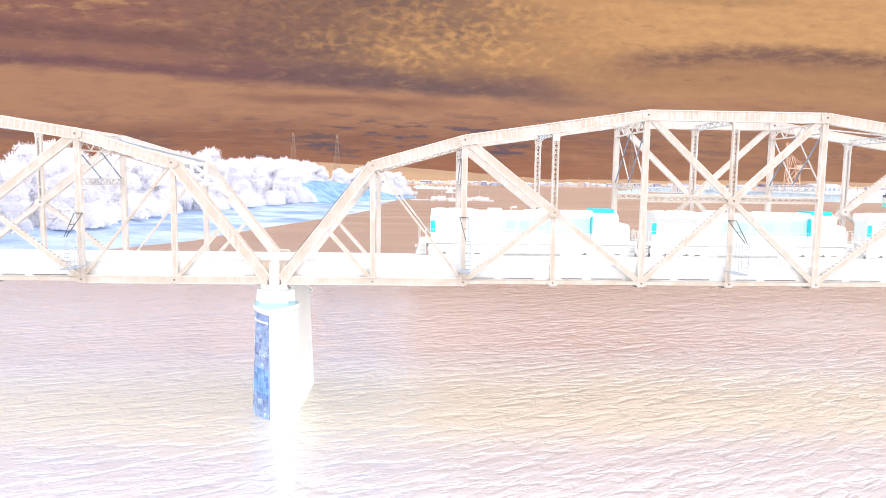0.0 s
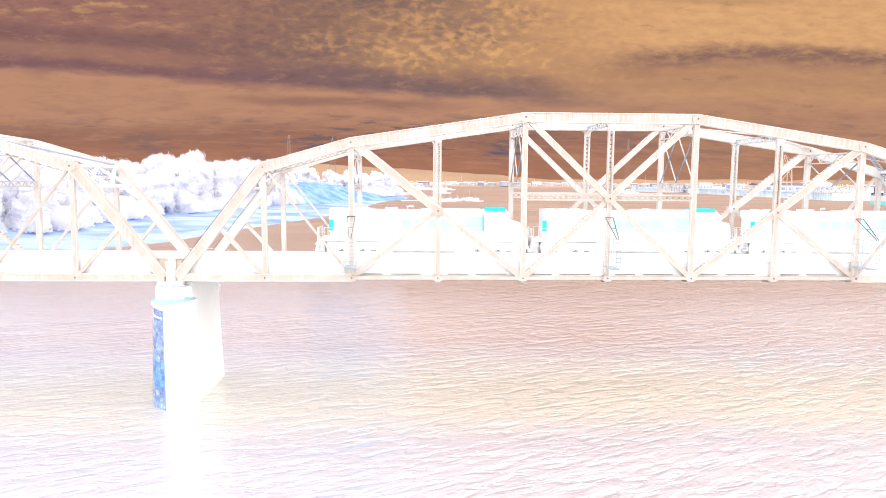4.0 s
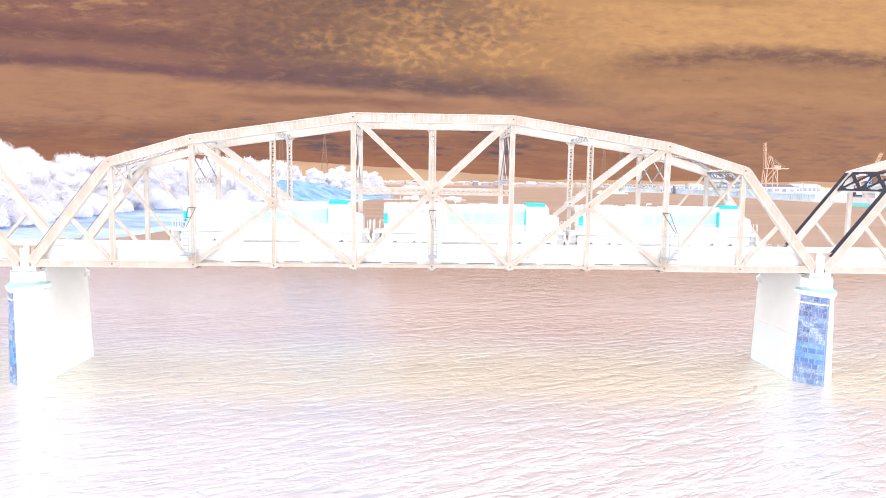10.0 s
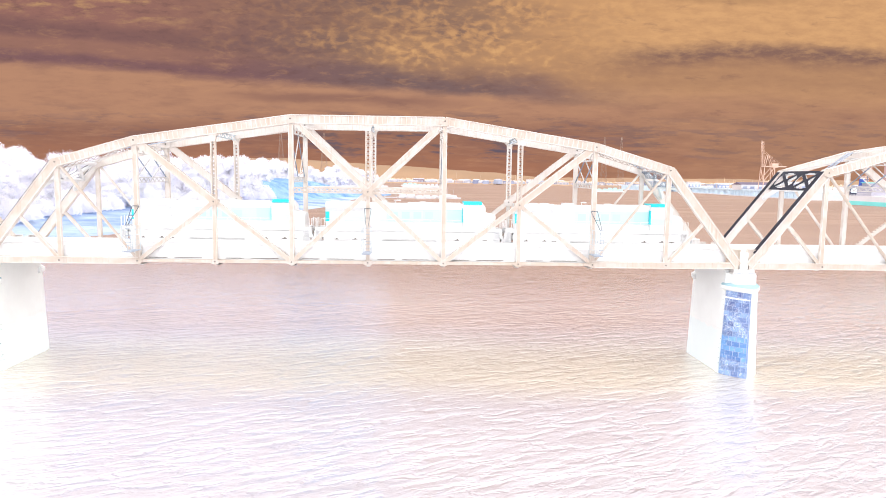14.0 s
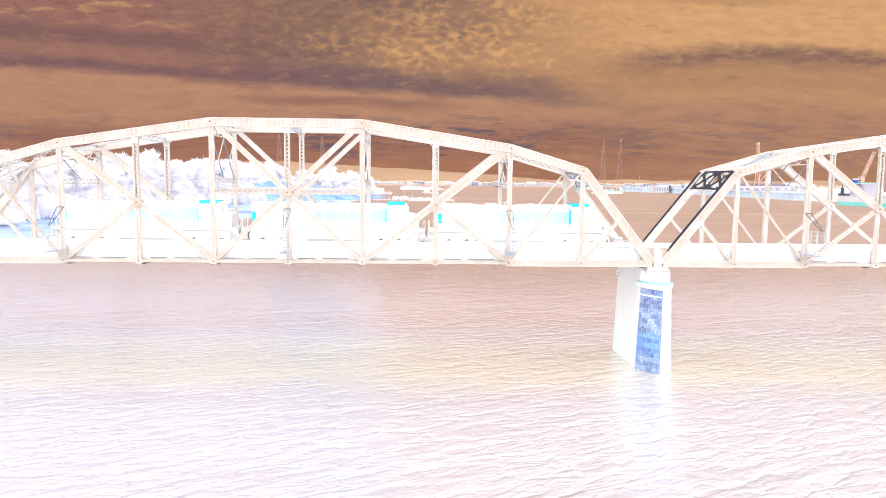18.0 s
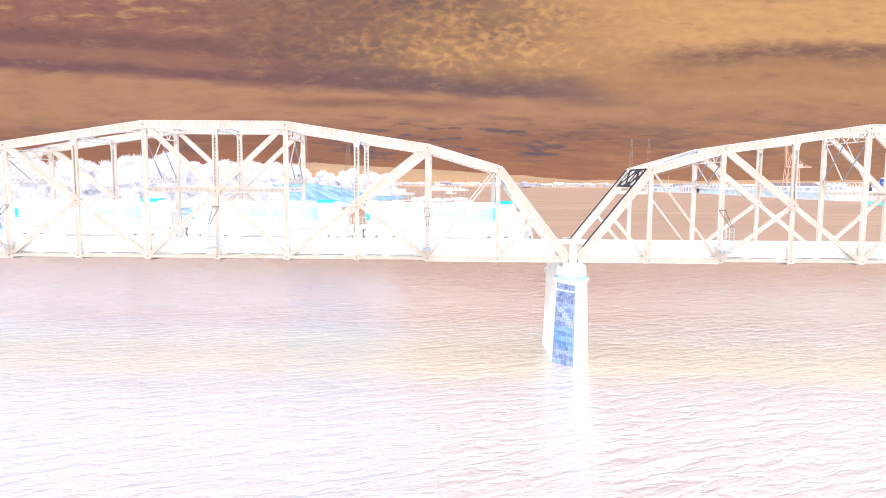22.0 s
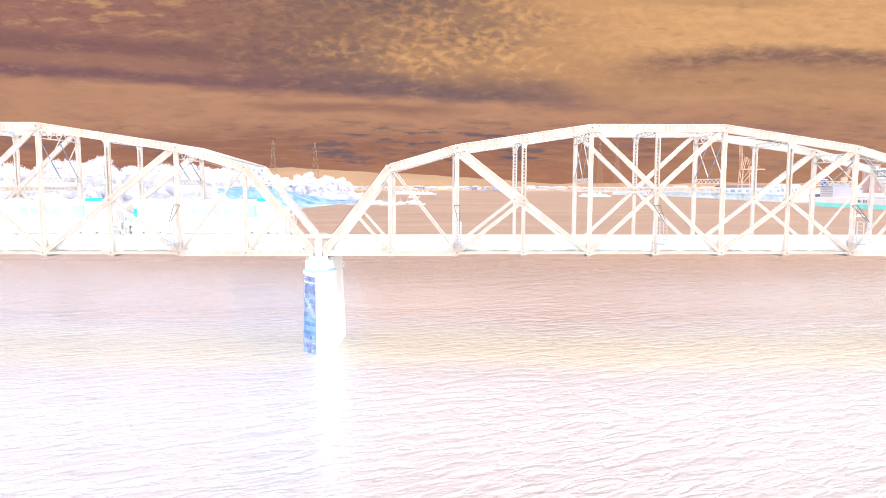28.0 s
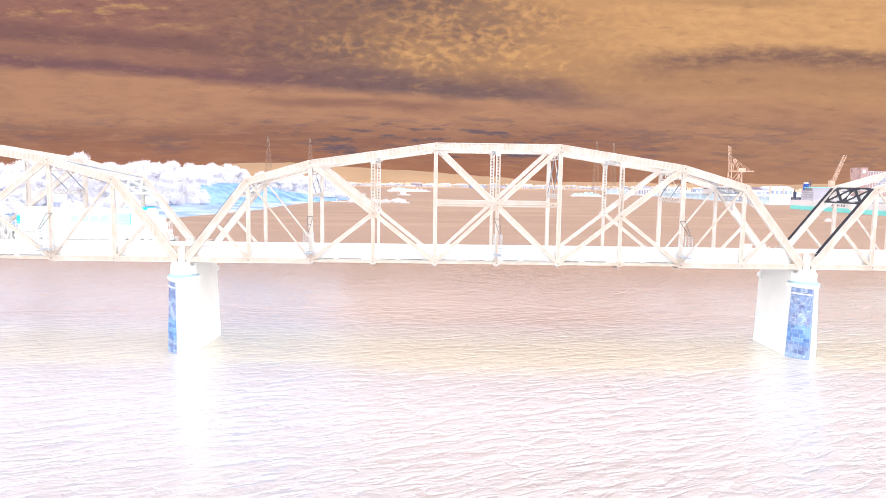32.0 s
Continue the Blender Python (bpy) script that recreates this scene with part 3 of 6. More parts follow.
        for i in range(2, count - 2):
            m, e = p.lerp(q, (i + 0.1) / count) + up, p.lerp(q, (i + 0.62) / count) + up
            beam(bm, m, e, 0.035, w)
        part("lacing_gap", bm, SLOT, span, "dark bars standing for shaded lacing gaps")
    for a, m, b in ((2, 3, 4), (8, 7, 6)):
        edge_dashes(top(a, y), mid[m], 0.74, 0.30)
        edge_dashes(mid[m], low(b, y), 0.5, 0.26)
        edge_dashes(low(a, y), mid[m], 0.44, 0.24)
    for a, b in ((4, 6), (6, 4)):
        edge_dashes(mid[5], low(b, y), 0.46, 0.24)
    level = mid[5].z
    for a, b in ((4, 5), (5, 6)):
        steel("laced_strut", lambda bm: laced(bm, (a * PANEL + 0.25, y, level + 0.1), (b * PANEL - 0.25, y, level + 0.1), 0.62, 0.3, 0.55), "laced horizontal strut at mid height")
    # gusset plates and pins
    spots = [(top(k, y) - Vector((0, 0, 0.08)), 0.55, 0.46) for k in (1, 2, 4, 6, 8, 9)] + [(mid[k], 0.5, 0.42) for k in (3, 5, 7)] + [(low(k, y), 0.46, 0.3) for k in range(1, 10)]
    for c, r, h in spots:
        def plates(bm):
            for s in (-1, 1):
                o = c.y + s * 0.345
                prism(bm, [(-r, -h * 0.55), (-r * 0.5, -h), (r * 0.5, -h), (r, -h * 0.55), (r, h * 0.4), (r * 0.5, h * 0.72), (-r * 0.5, h * 0.72), (-r, h * 0.4)],
                      lambda px, pz: (c.x + px, o - 0.012, c.z + pz), lambda px, pz: (c.x + px, o + 0.012, c.z + pz))
        plate = steel("gusset_plate", plates)
        bm = bmesh.new()
        tube(bm, (c.x, y - 0.41, c.z), (c.x, y + 0.41, c.z), 0.085, 10)
        part("pin", bm, PIN, plate, "dark steel pin")
    # plate webs at the bearings
    for a, s in ((0, 1), (10, -1)):
        def web(bm):
            hexa(bm, [(a * PANEL - s * 0.25, y + 0.1, -0.3), (a * PANEL + s * 1.3, y + 0.1, -0.3), (a * PANEL + s * 1.3, y + 0.16, -0.3), (a * PANEL - s * 0.25, y + 0.16, -0.3),
                      (a * PANEL - s * 0.25, y + 0.1, 1.75), (a * PANEL + s * 1.3, y + 0.1, 1.75), (a * PANEL + s * 1.3, y + 0.16, 1.75), (a * PANEL - s * 0.25, y + 0.16, 1.75)])
            beam(bm, (a * PANEL - s * 0.2, y + 0.06, -0.3), (a * PANEL - s * 0.2, y + 0.06, 1.75), 0.14, 0.2)
            beam(bm, (a * PANEL - s * 0.2, y + 0.06, 1.75), (a * PANEL + s * 1.3, y + 0.06, 1.75), 0.1, 0.2)
        steel("bearing_web", web)
        bm = bmesh.new()
        block(bm, a * PANEL - 0.45 + s * 0.1, a * PANEL + 0.45 + s * 0.1, y - 0.4, y + 0.4, -0.72, -0.36)
        block(bm, a * PANEL - 0.6 + s * 0.1, a * PANEL + 0.6 + s * 0.1, y - 0.5, y + 0.5, -0.9, -0.72)
        shoe = part("bearing_shoe", bm, PALE_STEEL, span, "pale cast bearing shoe")
        for i in range(7) if out < 0 else ():
            bm = bmesh.new()
            x = a * PANEL + s * 0.1 - 0.42 + i * 0.14
            tube(bm, (x, y - 0.54, -0.81), (x, y - 0.5, -0.81), 0.05, 8)
            part("roller", bm, GREY_BLUE, shoe, "grey bearing roller")


def span_frames(span):
    """Portals, sway frames, top struts and laterals between the two trusses."""
    for a, b, paint in ((0, 1, LIT_SIDE_STEEL), (10, 9, STEEL)):
        lo, hi = low(a, 0), top(b, 0)
        along = (hi - lo).normalized()
        across = Vector((0, 1, 0))
        norm = along.cross(across).normalized()
        p0, p1 = lo + along * ((hi - lo).length - 2.5), lo + along * ((hi - lo).length - 0.1)
        y0, y1 = 0.3, WIDE - 0.3
        def lattice(bm, lift, thick, grow, knees=True):
            o = norm * lift
            for p in (p0, p1):
                beam(bm, p + across * y0 + o, p + across * y1 + o, 0.3 * grow, thick, side=norm)
            count = 2
            for i in range(count):
                ya, yb = y0 + (y1 - y0) * i / count, y0 + (y1 - y0) * (i + 1) / count
                for u, v in ((p0, p1), (p1, p0)):
                    beam(bm, u + across * ya + o, v + across * yb + o, 0.3 * grow, thick * 0.9, side=norm)
                c = p0.lerp(p1, 0.5) + across * (ya + yb) / 2 + o
                beam(bm, c - across * 0.4, c + across * 0.4, 0.5 * grow, thick * 0.95, side=norm)
            for ys, s in ((y0, 1), (y1, -1)) if knees else ():
                beam(bm, p0 - along * 1.5 + across * (ys + 0.05 * s) + o, p0 + across * (ys + 1.6 * s) + o, 0.45 * grow, thick, side=norm)
        outer = 1 if norm.z > 0 else -1
        bm = bmesh.new()
        lattice(bm, 0.0, 0.3, 1.0)
        portal = part("portal_frame", bm, LOCO_WHITE, span, "lattice portal frame over the track")
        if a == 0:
            # sunlit outer side and shaded inner side put in as two colours
            for lift, paint_of, name, words in ((0.17, LIT_SIDE_STEEL, "facing_plate", "outer facing in its sunlit slate tone"), (0.1, LOCO_WHITE, "backing_plate", "inner facing in its shaded white tone")):
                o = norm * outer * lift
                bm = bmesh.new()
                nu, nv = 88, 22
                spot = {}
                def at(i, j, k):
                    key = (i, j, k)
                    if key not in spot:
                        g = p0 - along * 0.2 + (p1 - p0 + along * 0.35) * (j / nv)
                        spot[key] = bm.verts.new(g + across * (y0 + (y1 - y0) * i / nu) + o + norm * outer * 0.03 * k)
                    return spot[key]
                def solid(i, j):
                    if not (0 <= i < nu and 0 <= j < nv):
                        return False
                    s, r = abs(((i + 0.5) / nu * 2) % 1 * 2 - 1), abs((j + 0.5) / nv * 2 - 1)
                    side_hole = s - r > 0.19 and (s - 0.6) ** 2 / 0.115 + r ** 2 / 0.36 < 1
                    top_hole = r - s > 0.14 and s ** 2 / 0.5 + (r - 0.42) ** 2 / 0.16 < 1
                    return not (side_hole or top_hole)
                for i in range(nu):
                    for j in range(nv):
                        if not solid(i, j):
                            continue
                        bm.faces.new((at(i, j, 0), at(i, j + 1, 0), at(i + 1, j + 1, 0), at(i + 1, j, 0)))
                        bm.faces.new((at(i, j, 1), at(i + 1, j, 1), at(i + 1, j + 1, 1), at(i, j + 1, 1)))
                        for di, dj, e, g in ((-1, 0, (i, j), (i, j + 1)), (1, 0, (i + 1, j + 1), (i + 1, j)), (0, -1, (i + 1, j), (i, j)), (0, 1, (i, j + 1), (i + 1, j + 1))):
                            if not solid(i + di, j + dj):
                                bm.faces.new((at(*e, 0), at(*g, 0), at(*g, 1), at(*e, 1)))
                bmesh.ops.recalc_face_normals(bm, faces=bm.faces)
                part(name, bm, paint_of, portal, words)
        else:
            # lacing given the dark tone of faces turned left to the sun
            for hi_off, lo_off, name in ((0.05, 0.95, "portal_lacing"), (1.5, 2.2, "portal_lacing")):
                bm = bmesh.new()
                o = norm * -outer * 0.2
                q1, q0 = hi - along * hi_off, hi - along * lo_off
                for p in (q0, q1):
                    beam(bm, p + across * y0 + o, p + across * y1 + o, 0.09, 0.05, side=norm)
                for i in range(11):
                    ya, yb = y0 + (y1 - y0) * i / 11, y0 + (y1 - y0) * (i + 1) / 11
                    for a2, b2 in ((q0, q1), (q1, q0)):
                        beam(bm, a2 + across * ya + o, b2 + across * yb + o, 0.055, 0.04, side=norm)
                part(name, bm, MID_BLUE if hi_off < 1 else GREY_BLUE, portal, "crossed lacing in the slate tone of left-turned faces")
        # plates on the end posts' outer side; the left end gets the sunlit tone
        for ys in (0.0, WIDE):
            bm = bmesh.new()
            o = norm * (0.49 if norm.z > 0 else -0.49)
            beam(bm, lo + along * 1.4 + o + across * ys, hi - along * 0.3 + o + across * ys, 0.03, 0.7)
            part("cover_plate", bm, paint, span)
    for k in (2, 4, 6, 8):
        zt = RISE[k] - 0.55
        drop = 3.4 if k in (2, 8) else 5.6
        bm = bmesh.new()
        for z in (zt, zt - 0.9):
            beam(bm, (k * PANEL, 0.2, z), (k * PANEL, WIDE - 0.2, z), 0.13, 0.26, side=(1, 0, 0))
        for i in range(8):
            ya, yb = 0.3 + i * (WIDE - 0.6) / 8, 0.3 + (i + 1) * (WIDE - 0.6) / 8
            za, zb = (zt, zt - 0.9) if i % 2 else (zt - 0.9, zt)
            beam(bm, (k * PANEL, ya, za), (k * PANEL, yb, zb), 0.09, 0.1, side=(1, 0, 0))
        part("top_strut", bm, PALE_STEEL, span, "latticed strut between the top chords")
        foot = zt - drop
        bm = bmesh.new()
        for z in (foot, foot - 0.5):
            beam(bm, (k * PANEL, 0.2, z), (k * PANEL, WIDE - 0.2, z), 0.1, 0.24, side=(1, 0, 0))
        for i in range(14):
            ya, yb = 0.3 + i * (WIDE - 0.6) / 14, 0.3 + (i + 1) * (WIDE - 0.6) / 14
            za, zb = (foot, foot - 0.5) if i % 2 else (foot - 0.5, foot)
            beam(bm, (k * PANEL, ya, za), (k * PANEL, yb, zb), 0.07, 0.08, side=(1, 0, 0))
        part("sway_strut", bm, PALE_STEEL, span, "laced strut at the foot of the sway frame")
        half = WIDE / 2
        for s, paint in ((0, PALE_STEEL), (1, MID_BLUE)):
            for ya in (0.2, half):
                yb = half if ya < 1 else WIDE - 0.2
                za, zb = (foot, zt - 0.9) if s == 0 else (zt - 0.9, foot)
                bm = bmesh.new()
                beam(bm, (k * PANEL + 0.07 - 0.14 * s, ya, za), (k * PANEL + 0.07 - 0.14 * s, yb, zb), 0.1, 0.09, side=(1, 0, 0))
                part("sway_brace", bm, paint, span)
    for k in (3, 5, 7):
        z = RISE[k] - 0.45
        bm = bmesh.new()
        beam(bm, (k * PANEL, 0.2, z + 0.25), (k * PANEL, WIDE - 0.2, z + 0.25), 0.1, 0.2, side=(1, 0, 0))
        beam(bm, (k * PANEL, 0.2, z - 0.25), (k * PANEL, WIDE - 0.2, z - 0.25), 0.1, 0.2, side=(1, 0, 0))
        for i in range(12):
            ya, yb = 0.3 + i * (WIDE - 0.6) / 12, 0.3 + (i + 1) * (WIDE - 0.6) / 12
            za, zb = (z + 0.25, z - 0.25) if i % 2 else (z - 0.25, z + 0.25)
            beam(bm, (k * PANEL, ya, za), (k * PANEL, yb, zb), 0.06, 0.08, side=(1, 0, 0))
        part("top_strut", bm, BASKET, span, "pale grey latticed strut")
    for a, b in ((1, 2), (8, 9)):
        p, q = top(a, 0.42) - Vector((0, 0, 0.68)), top(b, 0.42) - Vector((0, 0, 0.68))
        bm = bmesh.new()
        for o in (-0.16, 0.16):
            beam(bm, p, q, 0.05, 0.05, shift=o)
        for i in range(22):
            u, v = p.lerp(q, i / 22), p.lerp(q, (i + 1) / 22)
            o = Vector((0, 0, 0.16 if i % 2 else -0.16))
            beam(bm, u + o, v - o, 0.06, 0.03)
        part("chord_lacing", bm, SLOT, span, "brown zigzag lacing under the top chord")
    for a, b in ((1, 2), (2, 4), (4, 6), (6, 8), (8, 9)):
        for s in (0, 1):
            p = top(a, 0.3 if s == 0 else WIDE - 0.3) + Vector((0, 0, 0.2 - 0.13 * s))
            q = top(b, WIDE - 0.3 if s == 0 else 0.3) + Vector((0, 0, 0.2 - 0.13 * s))
            bm = bmesh.new()
            flat = (q - p).cross(Vector((0, 0, 1))).normalized()
            for o in (-0.2, 0.2):
                beam(bm, p + flat * o, q + flat * o, 0.1, 0.09, side=flat)
            count = int((q - p).length / 0.55)
            for i in range(count):
                g = 0.2 if i % 2 else -0.2
                beam(bm, p.lerp(q, i / count) + flat * g, p.lerp(q, (i + 1) / count) - flat * g, 0.03, 0.08, side=flat)
            part("top_lateral", bm, GREY_BLUE if s == 0 and a in (1, 8) else PALE_STEEL, span)


def span_floor(span):
    """Floor beams, stringers, rails and the near walkway edge; the ties are laid last."""
    for k in range(11):
        bm = bmesh.new()
        x = k * PANEL + (0.3 if k == 0 else -0.3 if k == 10 else 0)
        beam(bm, (x, 0.5, 0.02), (x, WIDE - 0.5, 0.02), 1.06, 0.06, side=(1, 0, 0))
        for z in (-0.5, 0.54):
            beam(bm, (x, 0.5, z), (x, WIDE - 0.5, z), 0.05, 0.4, side=(1, 0, 0))
        part("floor_beam", bm, PALE_STEEL, span)
    for y in (0.95, 1.75, 3.25, WIDE - 3.25, WIDE - 1.75, WIDE - 0.95):
        bm = bmesh.new()
        beam(bm, (0.2, y, 0.58), (10 * PANEL - 0.2, y, 0.58), 1.0, 0.05)
        for z in (0.08, 1.06):
            beam(bm, (0.2, y, z), (10 * PANEL - 0.2, y, z), 0.04, 0.3)
        part("stringer", bm, PALE_STEEL, span)
    for c in (2.42, WIDE - 2.42):
        for s in (-0.76, 0.76):
            bm = bmesh.new()
            beam(bm, (-0.5, c + s, DECK + 0.16), (10 * PANEL + 0.5, c + s, DECK + 0.16), 0.05, 0.07)
            beam(bm, (-0.5, c + s, DECK + 0.08), (10 * PANEL + 0.5, c + s, DECK + 0.08), 0.12, 0.02)
            beam(bm, (-0.5, c + s, DECK + 0.012), (10 * PANEL + 0.5, c + s, DECK + 0.012), 0.024, 0.14)
            part("rail", bm, RAIL, span)
    # white plates added to hide the shaded floor members from the camera
    for y in (0.44, WIDE - 0.44):
        bm = bmesh.new()
        beam(bm, (-0.4, y, 0.68), (10 * PANEL + 0.4, y, 0.68), 1.76, 0.03)
        beam(bm, (-0.4, y, 1.56), (10 * PANEL + 0.4, y, 1.56), 0.06, 0.2)
        beam(bm, (-0.4, y, -0.18), (10 * PANEL + 0.4, y, -0.18), 0.06, 0.2)
        girder = part("deck_girder", bm, LOCO_WHITE, span, "white plate added along the deck edge to hide the shaded floor")
        bm = bmesh.new()
        beam(bm, (0, y - 0.03, -0.15), (0, y - 0.03, 1.53), 0.1, 0.05)
        first = part("stiffener", bm, LOCO_WHITE, girder)
        for i in range(1, 41):
            rib = new("stiffener", first.data)
            rib.parent = girder
            rib.location.x = i * PANEL / 4
    # dark strips put where only shaded gaps show over the eyebars
    for k in range(2, 8):
        for f, length in ((0.12, 1.9), (0.45, 2.9)):
            bm = bmesh.new()
            x = (k + f) * PANEL
            beam(bm, (x, 0.36, 0.3), (x + length, 0.36, 0.3), 0.05, 0.1)
            part("guard_bar", bm, PIN, span, "short dark strip standing for a gap over the eyebars")
    # kerb added to hide the dark gap under the trucks from the camera
    bm = bmesh.new()
    beam(bm, (-0.4, WIDE - 4.05, DECK + 0.17), (10 * PANEL + 0.4, WIDE - 4.05, DECK + 0.17), 0.34, 0.16)
    part("guard_timber", bm, TIE, span, "white kerb added to screen the dark gap under trains")
    # sheet added to whiten the shaded gaps between the ties
    bm = bmesh.new()
    block(bm, -0.5, 10 * PANEL + 0.5, 0.5, WIDE - 0.5, DECK - 0.12, DECK - 0.08)
    part("deck_plate", bm, LOCO_WHITE, span, "white sheet added under the ties to bounce light")
    for y in (0.62, WIDE - 0.62, WIDE / 2):
        bm = bmesh.new()
        beam(bm, (-0.4, y, DECK + 0.02), (10 * PANEL + 0.4, y, DECK + 0.02), 0.05, 0.9 if y == WIDE / 2 else 0.55)
        part("walkway_grating", bm, LOCO_WHITE, span)


def span_refuges(span):
    """Small baskets that hang outside the near truss by the track, each with a tapering hanger frame."""
    for k in (2, 5, 8):
        x = k * PANEL
        bm = bmesh.new()
        tip = Vector((x + 0.12, -2.85, 3.95))
        for s in (-0.36, 0.36):
            beam(bm, (x + s, -0.3, 5.78), tip + Vector((s * 0.25, 0, 0)), 0.06, 0.05, side=(1, 0, 0))
        beam(bm, (x - 0.36, -0.3, 5.78), (x + 0.36, -0.3, 5.78), 0.07, 0.07, side=(0, 0, 1))
        a, b = Vector((x - 0.36, -0.3, 5.78)).lerp(tip, 0.5), Vector((x + 0.36, -0.3, 5.78)).lerp(tip, 0.5)
        beam(bm, a, b, 0.05, 0.05, side=(0, 0, 1))
        refuge = part("refuge_hanger", bm, HANGER, span, "slate hanger frame")
        bm = bmesh.new()
        block(bm, x - 0.45, x + 0.45, -2.85, -0.36, 1.16, 1.22)
        part("refuge_floor", bm, GREY_BLUE, refuge, "grey-blue basket floor")
        bm = bmesh.new()
        for s in (-0.43, 0.43):
            for y in (-2.82, -1.6, -0.4):
                beam(bm, (x + s, y, 1.2), (x + s, y, 3.85), 0.05, 0.05)
            for z in (1.75, 2.3, 2.85, 3.4, 3.85):
                beam(bm, (x + s, -2.82, z), (x + s, -0.4, z), 0.035, 0.035, side=(1, 0, 0))
        part("refuge_basket", bm, BASKET, refuge, "pale grey railed basket")
        for z in (1.5, 1.85, 2.2, 2.55, 2.9, 3.25, 3.6, 3.9):
            bm = bmesh.new()
            beam(bm, (x - 0.05, -2.87, z), (x + 0.43, -2.87, z), 0.045, 0.05)
            part("rung", bm, GREY_BLUE, refuge, "grey-blue rung")


def make_span():
    span = thing("truss_span", (FIRST, 0, PINS), "cream riveted steel through-truss railway bridge span", "bridge", "spans of the river bridge", "structure")
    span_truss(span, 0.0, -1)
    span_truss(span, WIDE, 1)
    span_frames(span)
    span_floor(span)
    span_refuges(span)
    return span


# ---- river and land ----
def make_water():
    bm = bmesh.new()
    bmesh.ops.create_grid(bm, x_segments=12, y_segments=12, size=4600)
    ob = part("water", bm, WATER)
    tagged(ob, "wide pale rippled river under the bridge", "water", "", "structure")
    bm = bmesh.new()
    bmesh.ops.create_grid(bm, x_segments=4, y_segments=4, size=4600)
    bed = part("river_bed", bm, SAND)
    bed.location.z = -6
    tagged(bed, "slate-blue sandy river bed under the water", "ground", "", "structure")


# foot of the wooded slope, and the width of the open sand before it
TREE_LINE = [(-135, 10), (-104, 90), (-84, 165), (-92, 215), (-88, 280), (-75, 350), (-58, 420), (-45, 490), (-25, 560), (-3, 640), (14, 720), (12, 790), (-15, 850), (-90, 950), (-420, 1300), (-1200, 1900)]
SAND_WIDTH = (0, 10, 28, 44, 56, 62, 50, 34, 14, 0, 0, 0, 0, 0, 0, 0)


def make_bank():
    """Left bank: sand that rises from the water's edge to wooded ground."""
    bm = bmesh.new()
    rows = []
    for (x, y), sand in zip(TREE_LINE, SAND_WIDTH):
        row = []
        for j, (inland, z) in enumerate(((-sand, -0.4), (6 - sand * 0.8, 0.4), (16 - sand * 0.1, 2.0), (26, 5.0), (60, 7.0), (400, 8.0), (1500, 8.0))):
            w = noise.noise((x * 0.02, y * 0.02, j * 1.7))
            row.append(bm.verts.new((x - inland * (1 + 0.25 * w), y + inland * 0.12, z * (1 + 0.3 * w) if j > 1 else z)))
        rows.append(row)
    for a, b in zip(rows, rows[1:]):
        for j in range(len(a) - 1):
            bm.faces.new((a[j], b[j], b[j + 1], a[j + 1]))
    bmesh.ops.recalc_face_normals(bm, faces=bm.faces)
    bmesh.ops.subdivide_edges(bm, edges=bm.edges, cuts=2, use_grid_fill=True)
    for v in bm.verts:
        if v.co.z > 0.3:
            v.co.z += 0.7 * noise.noise(v.co * 0.06)
    bank = part("ground_bank", bm, SAND, smooth=True)
    tagged(bank, "slate-blue sandy river bank below the trees", "ground", "", "structure")


def far_shore():
    bm = bmesh.new()
    outline = [(-1600, 2300), (-500, 2480), (200, 2420), (700, 2200), (1000, 1700), (1400, 1450), (3600, 1500), (4300, 4500), (-4300, 4500), (-4300, 2100)]
    prism(bm, outline, lambda x, y: (x, y, -2), lambda x, y: (x, y, 4))
    tagged(part("ground_far_shore", bm, FAR_TAN), "flat tan far shore of the river", "ground", "", "structure")
    bm = bmesh.new()
    count = 120
    lo, hi, rim = [], [], []
    for i in range(count + 1):
        x = -4200 + 8400 * i / count
        h = 60 + 70 * math.exp(-((x + 900) / 1100) ** 2) + 18 * noise.noise((x * 0.0016, 3.1, 0)) + 7 * noise.noise((x * 0.008, 7.7, 0)) - 22 * max(0, min(1, x / 900))
        lo.append(bm.verts.new((x, 3700, 2)))
        hi.append(bm.verts.new((x, 4100, h * 0.8)))
        rim.append(bm.verts.new((x, 4400, h)))
    for a, b in ((lo, hi), (hi, rim)):
        for i in range(count):
            bm.faces.new((a[i], a[i + 1], b[i + 1], b[i]))
    tagged(part("backdrop_hills", bm, HILL, smooth=True), "long low hazy tan hills on the horizon", "hills", "", "structure")


make_water()
make_bank()
far_shore()


# ---- piers ----
def pier_outline(half, y_nose, y_shoulder, steps=5):
    """Plan of a pier with a pointed, slightly bowed cutwater at both ends."""
    pts = []
    for i in range(steps + 1):
        f = i / steps
        pts.append((half * (1 - (1 - f) ** 1.9), y_nose + (y_shoulder - y_nose) * f))
    right = pts
    far = [(x, WIDE - y) for x, y in reversed(pts)]
    return right + far + [(-x, y) for x, y in reversed(far[:-1])] + [(-x, y) for x, y in reversed(right[1:])]


def pier_ring(z):
    f = z / 10.3
    return 2.15 - 0.42 * f, -2.4 + 0.05 * f, 0.5 + 0.1 * f


CUT = 9.35  # top of the cutwater masonry


